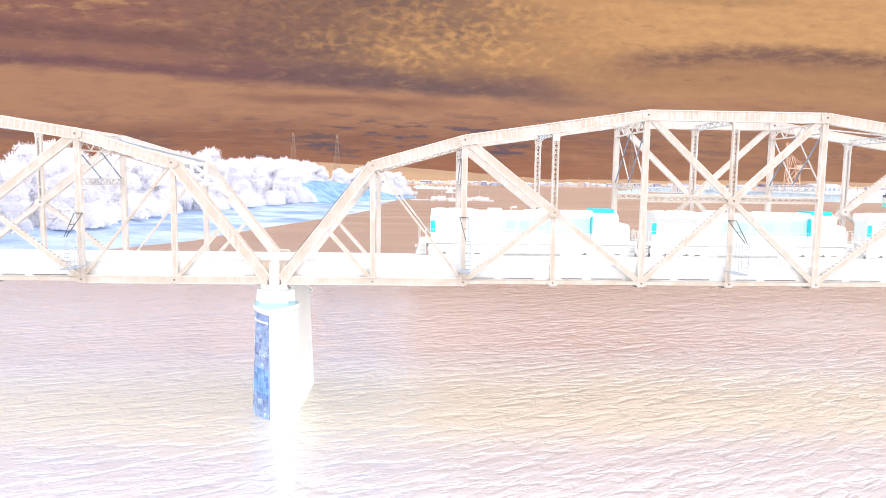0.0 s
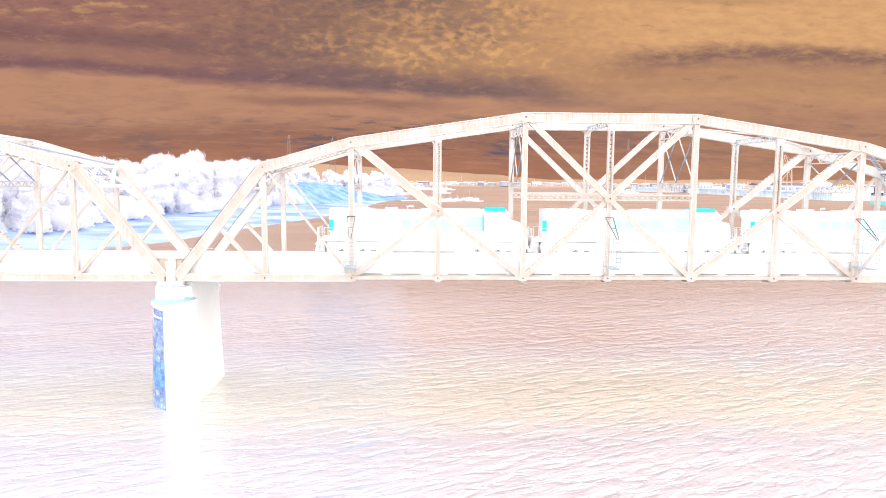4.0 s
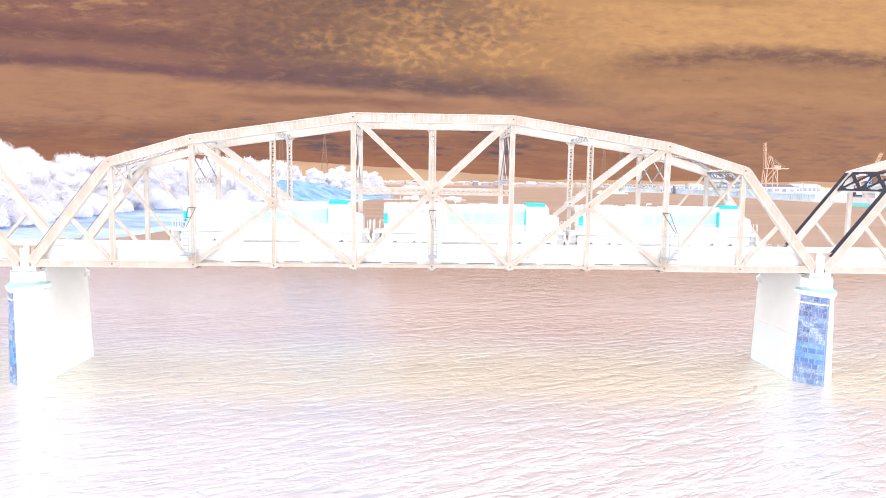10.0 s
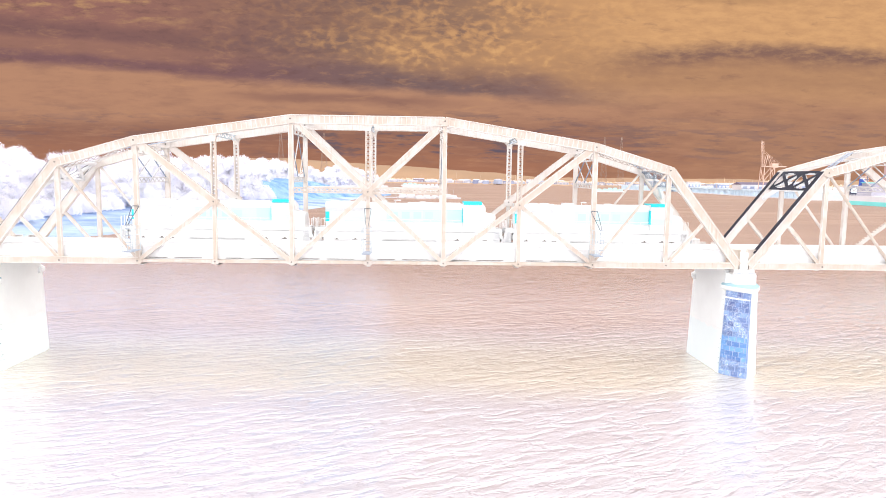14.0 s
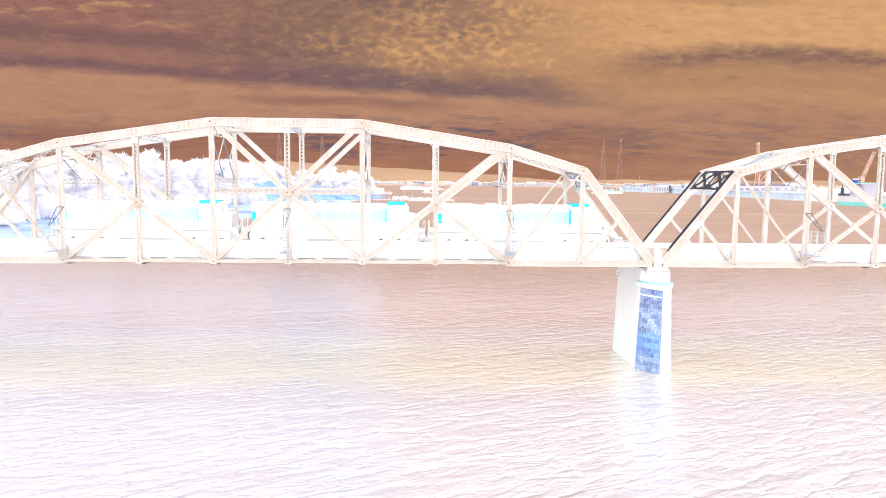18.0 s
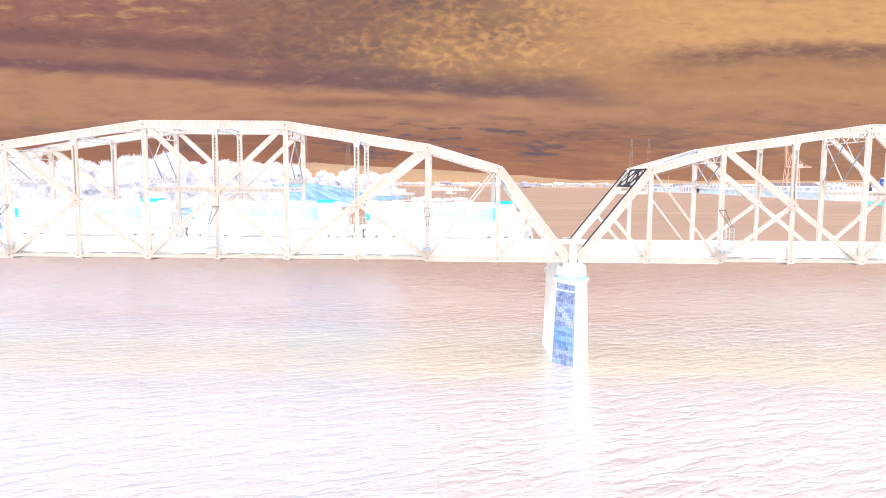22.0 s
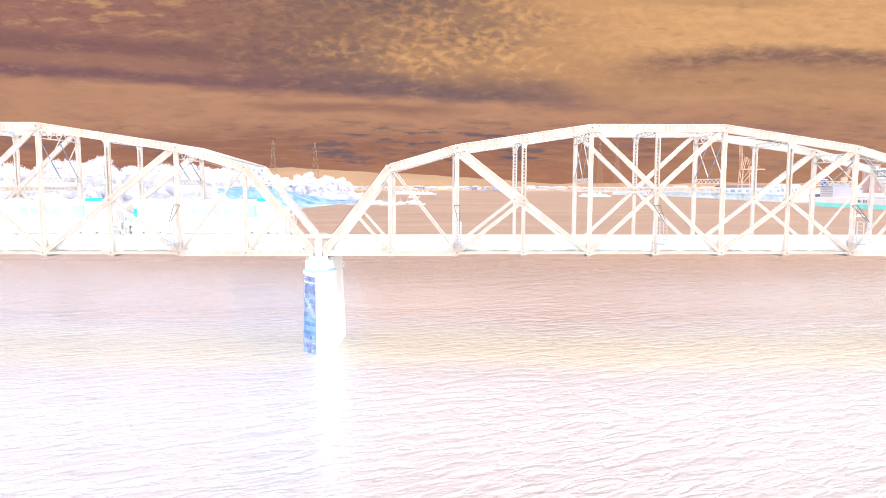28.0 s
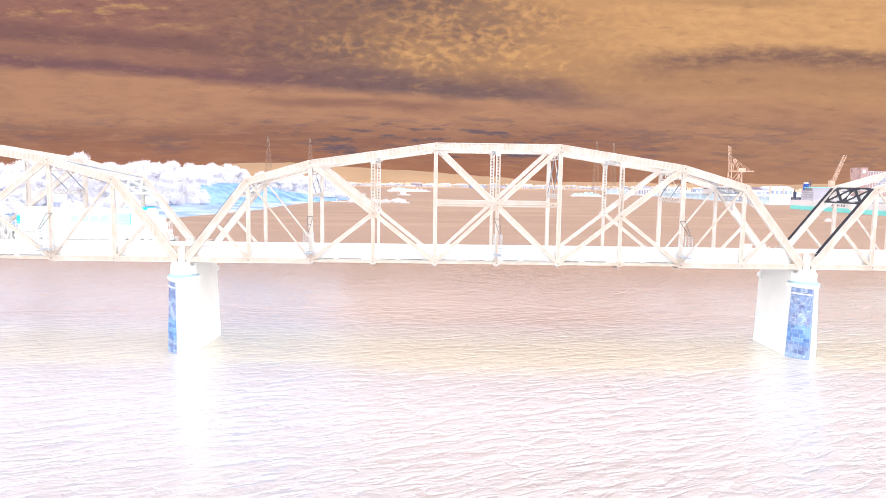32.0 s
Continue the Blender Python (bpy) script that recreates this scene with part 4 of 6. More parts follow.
def make_pier(x):
    pier = thing("bridge_pier", (x, 0, 0), "white stone bridge pier in the river, its sunlit cutwater face coloured slate-blue", "pier", "piers of the river bridge", "structure")
    bm = bmesh.new()
    lo, hi = pier_outline(*pier_ring(-3)), pier_outline(*pier_ring(CUT))
    rings = [[bm.verts.new((px * 0.985, py, -3)) for px, py in lo], [bm.verts.new((px * 0.985, py, CUT)) for px, py in hi]]
    for i in range(len(lo)):
        j = (i + 1) % len(lo)
        bm.faces.new((rings[0][i], rings[0][j], rings[1][j], rings[1][i]))
    bm.faces.new(rings[1])
    part("shaft", bm, STONE, pier)
    # the body between the cutwaters rises straight to the bearings
    bm = bmesh.new()
    half, f = pier_ring(CUT)[0] * 0.985, pier_ring(11.1)[0] * 0.985
    hexa(bm, [(-half, 0.3, CUT), (half, 0.3, CUT), (half, WIDE - 0.3, CUT), (-half, WIDE - 0.3, CUT), (-f, 0.3, 11.12), (f, 0.3, 11.12), (f, WIDE - 0.3, 11.12), (-f, WIDE - 0.3, 11.12)])
    block(bm, -1.2, 1.2, -0.75, 0.3, CUT + 0.6, 11.12)
    block(bm, -1.2, 1.2, WIDE - 0.3, WIDE + 0.75, CUT + 0.6, 11.12)
    block(bm, -f, f, 0.62, WIDE - 0.62, 11.124, 11.46)
    block(bm, -0.42, 0.42, -0.25, WIDE + 0.25, 11.12, 13.5)
    part("plinth", bm, STONE, pier)
    nose = [q for q in pier_outline(2.05, -2.9, 0.75) if q[1] < 0.76]
    for s in (1, -1):
        bm = bmesh.new()
        way = [(a, q if s > 0 else WIDE - q) for a, q in nose]
        prism(bm, way, lambda a, q: (a * 0.93, q + 0.12 * s, CUT + 0.005), lambda a, q: (a, q, CUT + 0.2))
        prism(bm, way, lambda a, q: (a, q, CUT + 0.204), lambda a, q: (a, q, CUT + 0.5))
        bmesh.ops.recalc_face_normals(bm, faces=bm.faces)
        coping = part("coping", bm, STONE, pier, "projecting white stone coping")
        bm = bmesh.new()
        prism(bm, way, lambda a, q: (a * 0.99, q, CUT + 0.505), lambda a, q: (a * 0.86, q + 0.35 * s if q < 0 or q > WIDE else q, CUT + 0.72))
        bmesh.ops.recalc_face_normals(bm, faces=bm.faces)
        part("nose_slab", bm, CAP_STONE if s > 0 else STONE, coping, "pale blue top slab of the cutwater" if s > 0 else "white top slab of the cutwater")
    bm = bmesh.new()
    lo = pier_outline(*pier_ring(4.75))
    prism(bm, lo, lambda a, q: (a * 1.006, q, 4.8), lambda a, q: (a * 1.006, q, 4.87))
    part("string_course", bm, STONE, pier, "thin projecting ledge round the shaft")
    return pier


def nose_point(side, f, z, proud):
    """A point on the cutwater face: f from the ridge (0) to the shoulder (1)."""
    half, y0, y1 = pier_ring(z)
    px, py = half * (1 - (1 - f) ** 1.9), y0 + (y1 - y0) * f
    return Vector((side * (px + proud * 0.84), py - proud * 0.54, z))


def lay_masonry(pier, seed):
    rnd = random.Random(seed)
    courses, z = 18, -0.5
    bm = bmesh.new()
    ring = [[nose_point(-1, 0.8 * i / 8, zz, 0.03) for i in range(9)] for zz in (-0.6, CUT - 0.02)]
    ring = [[bm.verts.new(p) for p in r] for r in ring]
    for i in range(8):
        bm.faces.new((ring[0][i], ring[1][i], ring[1][i + 1], ring[0][i + 1]))
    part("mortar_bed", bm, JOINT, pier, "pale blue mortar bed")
    bm = bmesh.new()
    for fa, fb in ((0.02, 0.3), (0.3, 0.55), (0.55, 0.8)):
        hexa(bm, [nose_point(-1, f, zz, q) for q in (0.02, 0.12) for f, zz in ((fa, 8.5), (fb, 8.5), (fb, 8.66), (fa, 8.66))])
    bmesh.ops.recalc_face_normals(bm, faces=bm.faces)
    part("band_course", bm, STONE, pier, "thin white band course below the coping")
    for c in range(courses):
        h = (CUT + 0.46) / courses
        z0, z1 = z + 0.014, z + h - 0.014
        z += h
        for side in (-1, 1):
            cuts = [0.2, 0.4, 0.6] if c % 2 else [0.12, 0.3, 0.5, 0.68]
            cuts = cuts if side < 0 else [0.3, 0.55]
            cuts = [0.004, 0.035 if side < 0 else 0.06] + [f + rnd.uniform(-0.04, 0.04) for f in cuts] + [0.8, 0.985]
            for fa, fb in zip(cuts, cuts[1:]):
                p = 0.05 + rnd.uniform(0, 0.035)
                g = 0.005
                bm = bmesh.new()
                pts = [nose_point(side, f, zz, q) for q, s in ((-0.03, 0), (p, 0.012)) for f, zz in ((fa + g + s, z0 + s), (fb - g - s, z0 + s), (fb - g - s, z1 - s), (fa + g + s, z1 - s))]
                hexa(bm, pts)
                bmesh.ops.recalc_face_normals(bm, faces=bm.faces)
                # sunlit left face put in by colour, the other face left white
                part("stone", bm, LIT_SIDE_STONE if side < 0 and 0.03 < fb < 0.81 else STONE, pier)


PIERS = [make_pier(-0.1 + PITCH * i) for i in (-1, 0, 1, 2, 3)]

# ---- spans ----
span = make_span()
SPANS = [span] + [copy_thing(span, pose(FIRST + PITCH * i, 0, PINS)) for i in (-1, 1, 2)]


# ---- train ----
def make_wheelset(x, parent):
    bm = bmesh.new()
    for y in (-0.76, 0.76):
        tube(bm, (x, y - 0.07, 0.53), (x, y + 0.07, 0.53), 0.53, 20)
        tube(bm, (x, y - 0.1 * (1 if y > 0 else -1), 0.53), (x, y - 0.07 * (1 if y > 0 else -1), 0.53), 0.57, 20)
    tube(bm, (x, -0.8, 0.53), (x, 0.8, 0.53), 0.1, 10)
    part("wheelset", bm, LOCO_GREY, parent)


def make_locomotive(place):
    loco = thing("diesel_locomotive", place, "white and pale cyan diesel freight locomotive on the bridge track", "locomotive", "locomotives coupled in line")
    # underframe, walkways and fuel tank
    bm = bmesh.new()
    block(bm, -10.6, 10.6, -1.5, 1.5, 1.28, 1.62)
    for x in (-10.6, 10.6):
        block(bm, x - 0.1, x + 0.1, -1.45, 1.45, 0.55, 1.62)
    block(bm, -10.6, 10.6, -1.53, -1.5, 1.38, 1.66)
    block(bm, -10.6, 10.6, 1.5, 1.53, 1.38, 1.66)
    part("underframe", bm, LOCO_WHITE, loco)
    bm = bmesh.new()
    prism(bm, [(-1.4, 1.26), (-1.45, 0.4), (-1.3, 0.12), (1.3, 0.12), (1.45, 0.4), (1.4, 1.26)], lambda y, z: (-3.1, y, z), lambda y, z: (3.1, y, z))
    part("fuel_tank", bm, LOCO_GREY, loco)
    # boxes added to close the dark gaps beside the fuel tank
    for x in (-3.58, 3.58):
        bm = bmesh.new()
        block(bm, x - 0.475, x + 0.475, -1.4, 1.4, 0.13, 1.27)
        part("equipment_box", bm, LOCO_WHITE, loco)
    for c in (-6.9, 6.9):
        bm = bmesh.new()
        for y in (-1.3, 1.3):
            block(bm, c - 2.85, c + 2.85, y - 0.09, y + 0.09, 0.14, 1.24)
            for x in (c - 2.1, c, c + 2.1):
                block(bm, x - 0.3, x + 0.3, y - 0.14, y + 0.14, 0.38, 0.78)
                tube(bm, (x - 0.75, y * 1.02, 0.55), (x - 0.75, y * 1.02, 0.98), 0.13, 8)
        block(bm, c - 0.5, c + 0.5, -1.1, 1.1, 0.7, 1.26)
        truck = part("truck_frame", bm, LOCO_GREY, loco, "light grey three-axle truck")
        # dark blocks standing for the shaded gaps below the trucks
        for x in (c - 1.35, c + 0.75, c + 1.9):
            bm = bmesh.new()
            block(bm, x - 0.3, x + 0.22, -1.43, -1.39, 0.3, 0.37)
            block(bm, x - 0.06, x + 0.1, -1.43, -1.39, 0.374, 0.48)
            part("brake_cylinder", bm, PIN, truck, "small dark block standing for a gap below the truck")
        for x in (c - 2.1, c, c + 2.1):
            make_wheelset(x, truck)
    # long hood in panels, with a seam and a row of doors along each side
    bm = bmesh.new()
    prism(bm, [(-0.92, 1.62), (-0.92, 4.2), (-0.72, 4.5), (0.72, 4.5), (0.92, 4.2), (0.92, 1.62)], lambda y, z: (-5.2, y, z), lambda y, z: (6.2, y, z))
    hood = part("hood", bm, LOCO_WHITE, loco)
    for y in (-0.965, 0.945):
        for x0, x1, paint in ((-5.1, -2.6, LOCO_FAINT), (-2.6, 1.6, LOCO_PALE), (1.6, 4.4, LOCO_SOFT), (4.4, 6.1, LOCO_MID)):
            bm = bmesh.new()
            block(bm, x0, x1, y, y + 0.02, 2.36, 3.8)
            part("side_band", bm, paint, hood, "pale cyan painted side band")
        # plain bars on the hood side
        for i in range(4):
            bm = bmesh.new()
            block(bm, -2.2 + i * 1.35, -1.3 + i * 1.35, y - 0.012, y + 0.032, 2.75, 3.5)
            part("mark_bar", bm, LOCO_MARK, hood, "faint plain bar")
        side = -1 if y < 0 else 1
        for i in range(14):
            bm = bmesh.new()
            x = -5.0 + i * 0.8
            block(bm, x, x + 0.74, 0.925 * side - 0.012, 0.925 * side + 0.012, 1.7, 2.32)
            part("engine_door", bm, LOCO_WHITE, hood)
        bm = bmesh.new()
        block(bm, -9.4, 6.1, 0.94 * side - 0.02, 0.94 * side + 0.02, 2.325, 2.352)
        part("seam_strip", bm, LOCO_GREY, hood, "thin grey seam along the hood")
    # flared radiator section at the rear
    bm = bmesh.new()
    prism(bm, [(-1.0, 1.62), (-1.0, 3.5), (-1.5, 3.95), (-1.5, 4.4), (-1.3, 4.58), (1.3, 4.58), (1.5, 4.4), (1.5, 3.95), (1.0, 3.5), (1.0, 1.62)], lambda y, z: (-9.5, y, z), lambda y, z: (-5.2, y, z))
    rad = part("radiator_section", bm, LOCO_WHITE, loco)
    for y in (-1.525, 1.505):
        for i in range(5):
            bm = bmesh.new()
            block(bm, -9.2, -5.5, y, y + 0.02, 3.98 + i * 0.085, 4.03 + i * 0.085)
            part("louvre", bm, LOCO_GREY, rad)
    bm = bmesh.new()
    block(bm, -9.57, -9.5, -1.0, 1.0, 2.2, 3.9)
    part("rear_panel", bm, LOCO_FAINT, rad, "whitish rear end panel")
    for y in (-1.022, 1.004):
        bm = bmesh.new()
        block(bm, -9.56, -9.12, y - 0.03, y + 0.048, 2.35, 3.45)
        part("corner_panel", bm, LOCO_CYAN, rad, "bright cyan corner panel")
        bm = bmesh.new()
        block(bm, -9.1, -5.3, y - 0.005, y + 0.023, 2.36, 3.3)
        part("side_band", bm, LOCO_FAINT, rad)
    # cab, nose and roof
    bm = bmesh.new()
    prism(bm, [(-1.5, 1.62), (-1.5, 4.1), (-1.1, 4.62), (1.1, 4.62), (1.5, 4.1), (1.5, 1.62)], lambda y, z: (6.2, y, z), lambda y, z: (8.45 if z > 4.2 else 8.75, y, z))
    cab = part("cab", bm, LOCO_WHITE, loco)
    bm = bmesh.new()
    prism(bm, [(-1.3, 4.42), (-1.36, 4.46), (-1.15, 4.76), (1.15, 4.76), (1.36, 4.46), (1.3, 4.42)], lambda y, z: (6.25, y, z), lambda y, z: (8.35, y, z))
    part("cab_roof", bm, LOCO_CYAN, cab, "bright cyan cab roof")
    bm = bmesh.new()
    prism(bm, [(-1.48, 4.0), (1.48, 4.0), (1.48, 2.4), (-1.48, 2.4)], lambda y, z: (6.12, y, z), lambda y, z: (6.2, y, z))
    part("cab_rear_wall", bm, LOCO_CYAN, cab, "bright cyan rear cab wall")
    for y in (-1.53, 1.51):
        bm = bmesh.new()
        block(bm, 6.22, 8.7, y - 0.0, y + 0.02, 2.36, 3.05)
        part("side_band", bm, LOCO_PALE, cab)
        for x in (6.55, 7.45):
            bm = bmesh.new()
            block(bm, x, x + 0.7, y - 0.005, y + 0.025, 3.25, 3.9)
            part("side_window", bm, LOCO_GREY, cab, "pale side window")
    for y in (-1.1, 0.1):
        bm = bmesh.new()
        hexa(bm, [(8.73, y, 3.45), (8.78, y, 3.45), (8.78, y + 1.0, 3.45), (8.73, y + 1.0, 3.45), (8.56, y, 4.05), (8.61, y, 4.05), (8.61, y + 1.0, 4.05), (8.56, y + 1.0, 4.05)])
        part("windscreen", bm, LOCO_GREY, cab, "pale front window")
    bm = bmesh.new()
    prism(bm, [(-1.45, 1.62), (-1.45, 3.3), (-1.2, 3.55), (1.2, 3.55), (1.45, 3.3), (1.45, 1.62)], lambda y, z: (8.75, y, z), lambda y, z: (9.95, y * (0.92 if z < 2 else 0.8), z if z < 2 else z - 0.3))
    part("nose", bm, LOCO_WHITE, loco)
    for y in (-1.47, 1.45):
        bm = bmesh.new()
        block(bm, 8.78, 9.3, y * 0.98 - 0.01, y * 0.98 + 0.03, 2.36, 2.9)
        part("nose_band", bm, LOCO_FAINT, loco, "faint cyan band on the nose")
    # roof equipment
    for x0, x1, h in ((-5.1, -5.0, 0.1), (-3.9, -2.6, 0.22), (-0.2, 5.9, 0.1), (1.2, 1.9, 0.2)):
        bm = bmesh.new()
        block(bm, x0, x1, -0.55, 0.55, 4.5, 4.5 + h)
        part("roof_hatch", bm, LOCO_WHITE, loco)
    for x in (-8.6, -7.3, -6.0):
        bm = bmesh.new()
        tube(bm, (x, 0, 4.58), (x, 0, 4.68), 0.5, 14)
        part("fan", bm, LOCO_GREY, rad, "round roof fan")
    bm = bmesh.new()
    tube(bm, (-1.6, 0.0, 4.5), (-1.6, 0.0, 4.78), 0.05, 6)
    for s in (-0.35, 0.0, 0.35):
        tube(bm, (-1.6 + s * 0.4, -0.2, 4.8), (-1.2 + s * 0.4, 0.2, 4.8), 0.05, 6, 0.1)
    part("horn", bm, LOCO_GREY, loco)
    # handrails, steps, couplers, pilot
    for y in (-1.46, 1.46):
        bm = bmesh.new()
        for i in range(13):
            x = -10.0 + i * 1.25
            if x < 6.0:
                tube(bm, (x, y, 1.62), (x, y, 2.65), 0.025, 5)
        tube(bm, (-10.0, y, 2.65), (6.0, y, 2.65), 0.025, 5)
        part("handrail", bm, LOCO_WHITE, loco)
        for x in (-10.3, 10.2):
            bm = bmesh.new()
            for i in range(4):
                block(bm, x - 0.28, x + 0.28, y - 0.1, y + 0.1, 0.45 + i * 0.3, 0.49 + i * 0.3)
            for s in (-0.28, 0.28):
                block(bm, x + s - 0.02, x + s + 0.02, y - 0.1, y + 0.1, 0.42, 1.62)
                tube(bm, (x + s, y, 1.62), (x + s, y, 2.7), 0.025, 5)
            part("steps", bm, LOCO_GREY, loco)
            bm = bmesh.new()
            block(bm, x - 0.5, x + 0.32, y * 0.86 - 0.03, y * 0.86 + 0.03, 0.15, 1.27)
            part("step_backing", bm, LOCO_WHITE, loco)
    for x, s in ((-10.7, -1), (10.7, 1)):
        bm = bmesh.new()
        block(bm, min(x, x + s * 0.4), max(x, x + s * 0.4), -0.12, 0.12, 0.75, 1.0)
        part("coupler", bm, LOCO_GREY, loco)
        for y in (-0.9, -0.55, 0.6):
            bm = bmesh.new()
            tube(bm, (x, y, 1.25), (x + s * 0.22, y, 0.8), 0.035, 5)
            tube(bm, (x + s * 0.22, y, 0.8), (x + s * 0.3, y, 0.45), 0.035, 5)
            part("air_hose", bm, SLOT, loco, "brown air hose")
        bm = bmesh.new()
        prism(bm, [(-1.4, 0.2), (1.4, 0.2), (1.4, 0.9), (-1.4, 0.9)], lambda y, z: (x - s * 0.02, y, z), lambda y, z: (x + s * (0.3 if z < 0.5 else 0.08), y, z))
        part("pilot", bm, LOCO_GREY, loco)
        for y in (-1.3, -0.4, 0.4, 1.3):
            bm = bmesh.new()
            tube(bm, (x, y, 1.62), (x, y, 2.65), 0.03, 5)
            tube(bm, (x, y, 2.65), (x, y * 0.7, 2.65), 0.03, 5)
            part("grab_iron", bm, LOCO_WHITE, loco)
    return loco


RAIL_TOP = PINS + DECK + 0.185
TRAIN_FRONT = 77.9
first = make_locomotive((TRAIN_FRONT - 10.9, WIDE - 2.42, RAIL_TOP))
for i in (1, 2):
    copy_thing(first, pose(TRAIN_FRONT - 10.9 - 21.8 * i, WIDE - 2.42, RAIL_TOP))


# ---- signal cabinets on the deck by the middle pier ----
def make_cabinet(x, y, w):
    cab = thing("signal_cabinet", (x, y, PINS + DECK + 0.045), "white metal signal cabinet standing beside the track", "cabinet", "cabinets on the bridge deck")
    bm = bmesh.new()
    block(bm, -w / 2, w / 2, -0.3, 0.3, 0, 0.6)
    part("body", bm, LOCO_WHITE, cab)
    bm = bmesh.new()
    prism(bm, [(-w / 2 - 0.06, -0.36), (w / 2 + 0.06, -0.36), (w / 2 + 0.06, 0.36), (-w / 2 - 0.06, 0.36)], lambda a, b: (a, b, 0.6), lambda a, b: (a * 0.95, b * 0.9, 0.67))
    part("lid", bm, LOCO_WHITE, cab)
    for s in (-1, 1):
        bm = bmesh.new()
        block(bm, s * w / 4 - w * 0.22, s * w / 4 + w * 0.22, -0.32, -0.3, 0.06, 0.55)
        part("door", bm, PALE_STEEL, cab)


for x, w in ((77.6, 1.3), (79.9, 0.9), (159.8, 1.3), (162.0, 0.9)):
    make_cabinet(x, WIDE - 0.62, w)


# ---- trees ----
def make_tree(seed, height):
    rnd = random.Random(seed)
    tree = thing("tree", (0, 0, 0), "tall broad white-lavender tree on the river bank", "tree", "trees on the river bank")
    bm = bmesh.new()
    tube(bm, (0, 0, -2), (0.2, 0.1, height * 0.55), height * 0.016, 8, height * 0.008)
    lobes = []
    for i in range(24):
        a, f = rnd.uniform(0, math.tau), rnd.uniform(0.05, 0.93)
        spread = height * 0.31 * math.sin(math.pi * min(1, 0.2 + f * 0.74)) * rnd.uniform(0.5, 1.0)
        c = Vector((math.cos(a) * spread, math.sin(a) * spread, height * f))
        shape = Vector((rnd.uniform(0.8, 1.5), rnd.uniform(0.8, 1.5), rnd.uniform(0.6, 1.1)))
        lobes.append((c, height * rnd.uniform(0.09, 0.14), shape))
        tube(bm, (0.1, 0.05, height * max(0.15, f * 0.5)), c, height * 0.006, 5, height * 0.002)
    for f in (0.2, 0.4, 0.6, 0.76):
        lobes.append((Vector((rnd.uniform(-0.06, 0.06), rnd.uniform(-0.06, 0.06), f)) * height, height * (0.3 if f < 0.5 else 0.26 if f < 0.7 else 0.2), Vector((1.15, 1.15, 0.9))))
    part("trunk", bm, BARK, tree)
    verts, faces = [], []
    for c, r, shape in lobes:
        for i in range(480 if r < height * 0.2 else 900):
            d = Vector((rnd.gauss(0, 1), rnd.gauss(0, 1), rnd.gauss(0, 1))).normalized()
            p = c + Vector((d.x * shape.x, d.y * shape.y, d.z * shape.z)) * r * (0.5 + 0.42 * min(1.45, abs(rnd.gauss(0, 1))))
            s = height * (rnd.uniform(0.008, 0.016) if i % 3 else rnd.uniform(0.004, 0.008))
            u = Vector((rnd.gauss(0, 1), rnd.gauss(0, 1), rnd.gauss(0, 1))).normalized()
            w = (d * 0.3 + Vector((0.05, -0.75, 0.62)) + u * 0.45).normalized()
            e = w.orthogonal().normalized() * s
            g = w.cross(e).normalized() * s * rnd.uniform(0.6, 1.0)
            k = len(verts)
            verts += [p - e, p - g * 0.8 + w * s * 0.25, p + e, p + g + w * s * 0.2]
            faces.append((k, k + 1, k + 2, k + 3))
        # thin sprays that break the outline
        for i in range(26):
            d = Vector((rnd.gauss(0, 1), rnd.gauss(0, 1), abs(rnd.gauss(0, 1)) + 0.3)).normalized()
            p = c + Vector((d.x * shape.x, d.y * shape.y, d.z * shape.z)) * r * 0.9
            q = p + (d + Vector((rnd.uniform(-0.4, 0.4), 0, 0.5))).normalized() * height * rnd.uniform(0.03, 0.07)
            o = Vector((0.0035, 0, 0.001)) * height
            k = len(verts)
            verts += [p - o, p + o, q + o * 0.4, q - o * 0.4]
            faces.append((k, k + 1, k + 2, k + 3))
    # solid inner blobs added so shaded gaps between the leaves look white
    for c, r, shape in lobes:
        k, rings, around = len(verts), 5, 8
        for i in range(rings + 1):
            for j in range(around):
                a, b = math.pi * i / rings, math.tau * j / around
                d = Vector((math.sin(a) * math.cos(b), math.sin(a) * math.sin(b), math.cos(a)))
                q = r * rnd.uniform(0.68, 0.9)
                verts.append(c + Vector((d.x * shape.x, d.y * shape.y, d.z * shape.z)) * q)
        for i in range(rings):
            for j in range(around):
                faces.append((k + i * around + j, k + (i + 1) * around + j, k + (i + 1) * around + (j + 1) % around, k + i * around + (j + 1) % around))
    me = bpy.data.meshes.new("crown")
    me.from_pydata(verts, [], faces)
    me.materials.append(LEAF)
    crown = new("crown", me)
    crown.parent = tree
    return tree


def shore_at(f):
    """A point on the shore line and the way inland, f from 0 to 1."""
    f *= len(TREE_LINE) - 3
    i = int(f)
    a, b = Vector(TREE_LINE[i]), Vector(TREE_LINE[i + 1])
    return a.lerp(b, f - i)


kinds = [make_tree(s, h) for s, h in ((1, 27), (2, 25), (3, 29), (4, 23), (5, 26))]
rnd = random.Random(11)
spots = []
for i in range(230):
    p = shore_at((i % 115 + rnd.uniform(0, 1)) / 115 * 0.999)
    back = rnd.uniform(20, 40) if i < 115 else rnd.uniform(40, 85)
    back += 55 * max(0.0, 1 - abs(p.y - 570) / 130)
    size = 1.27 if p.y < 135 else (0.8 if back < 40 else 0.95) if p.y < 290 else 0.96 if p.y < 500 else 1.08 - 0.36 * min(1, (p.y - 500) / 300)
    spots.append((p.x - back, p.y + rnd.uniform(-3, 6), 4.6 if back < 36 else 5.8, size * rnd.uniform(0.82, 1.16)))
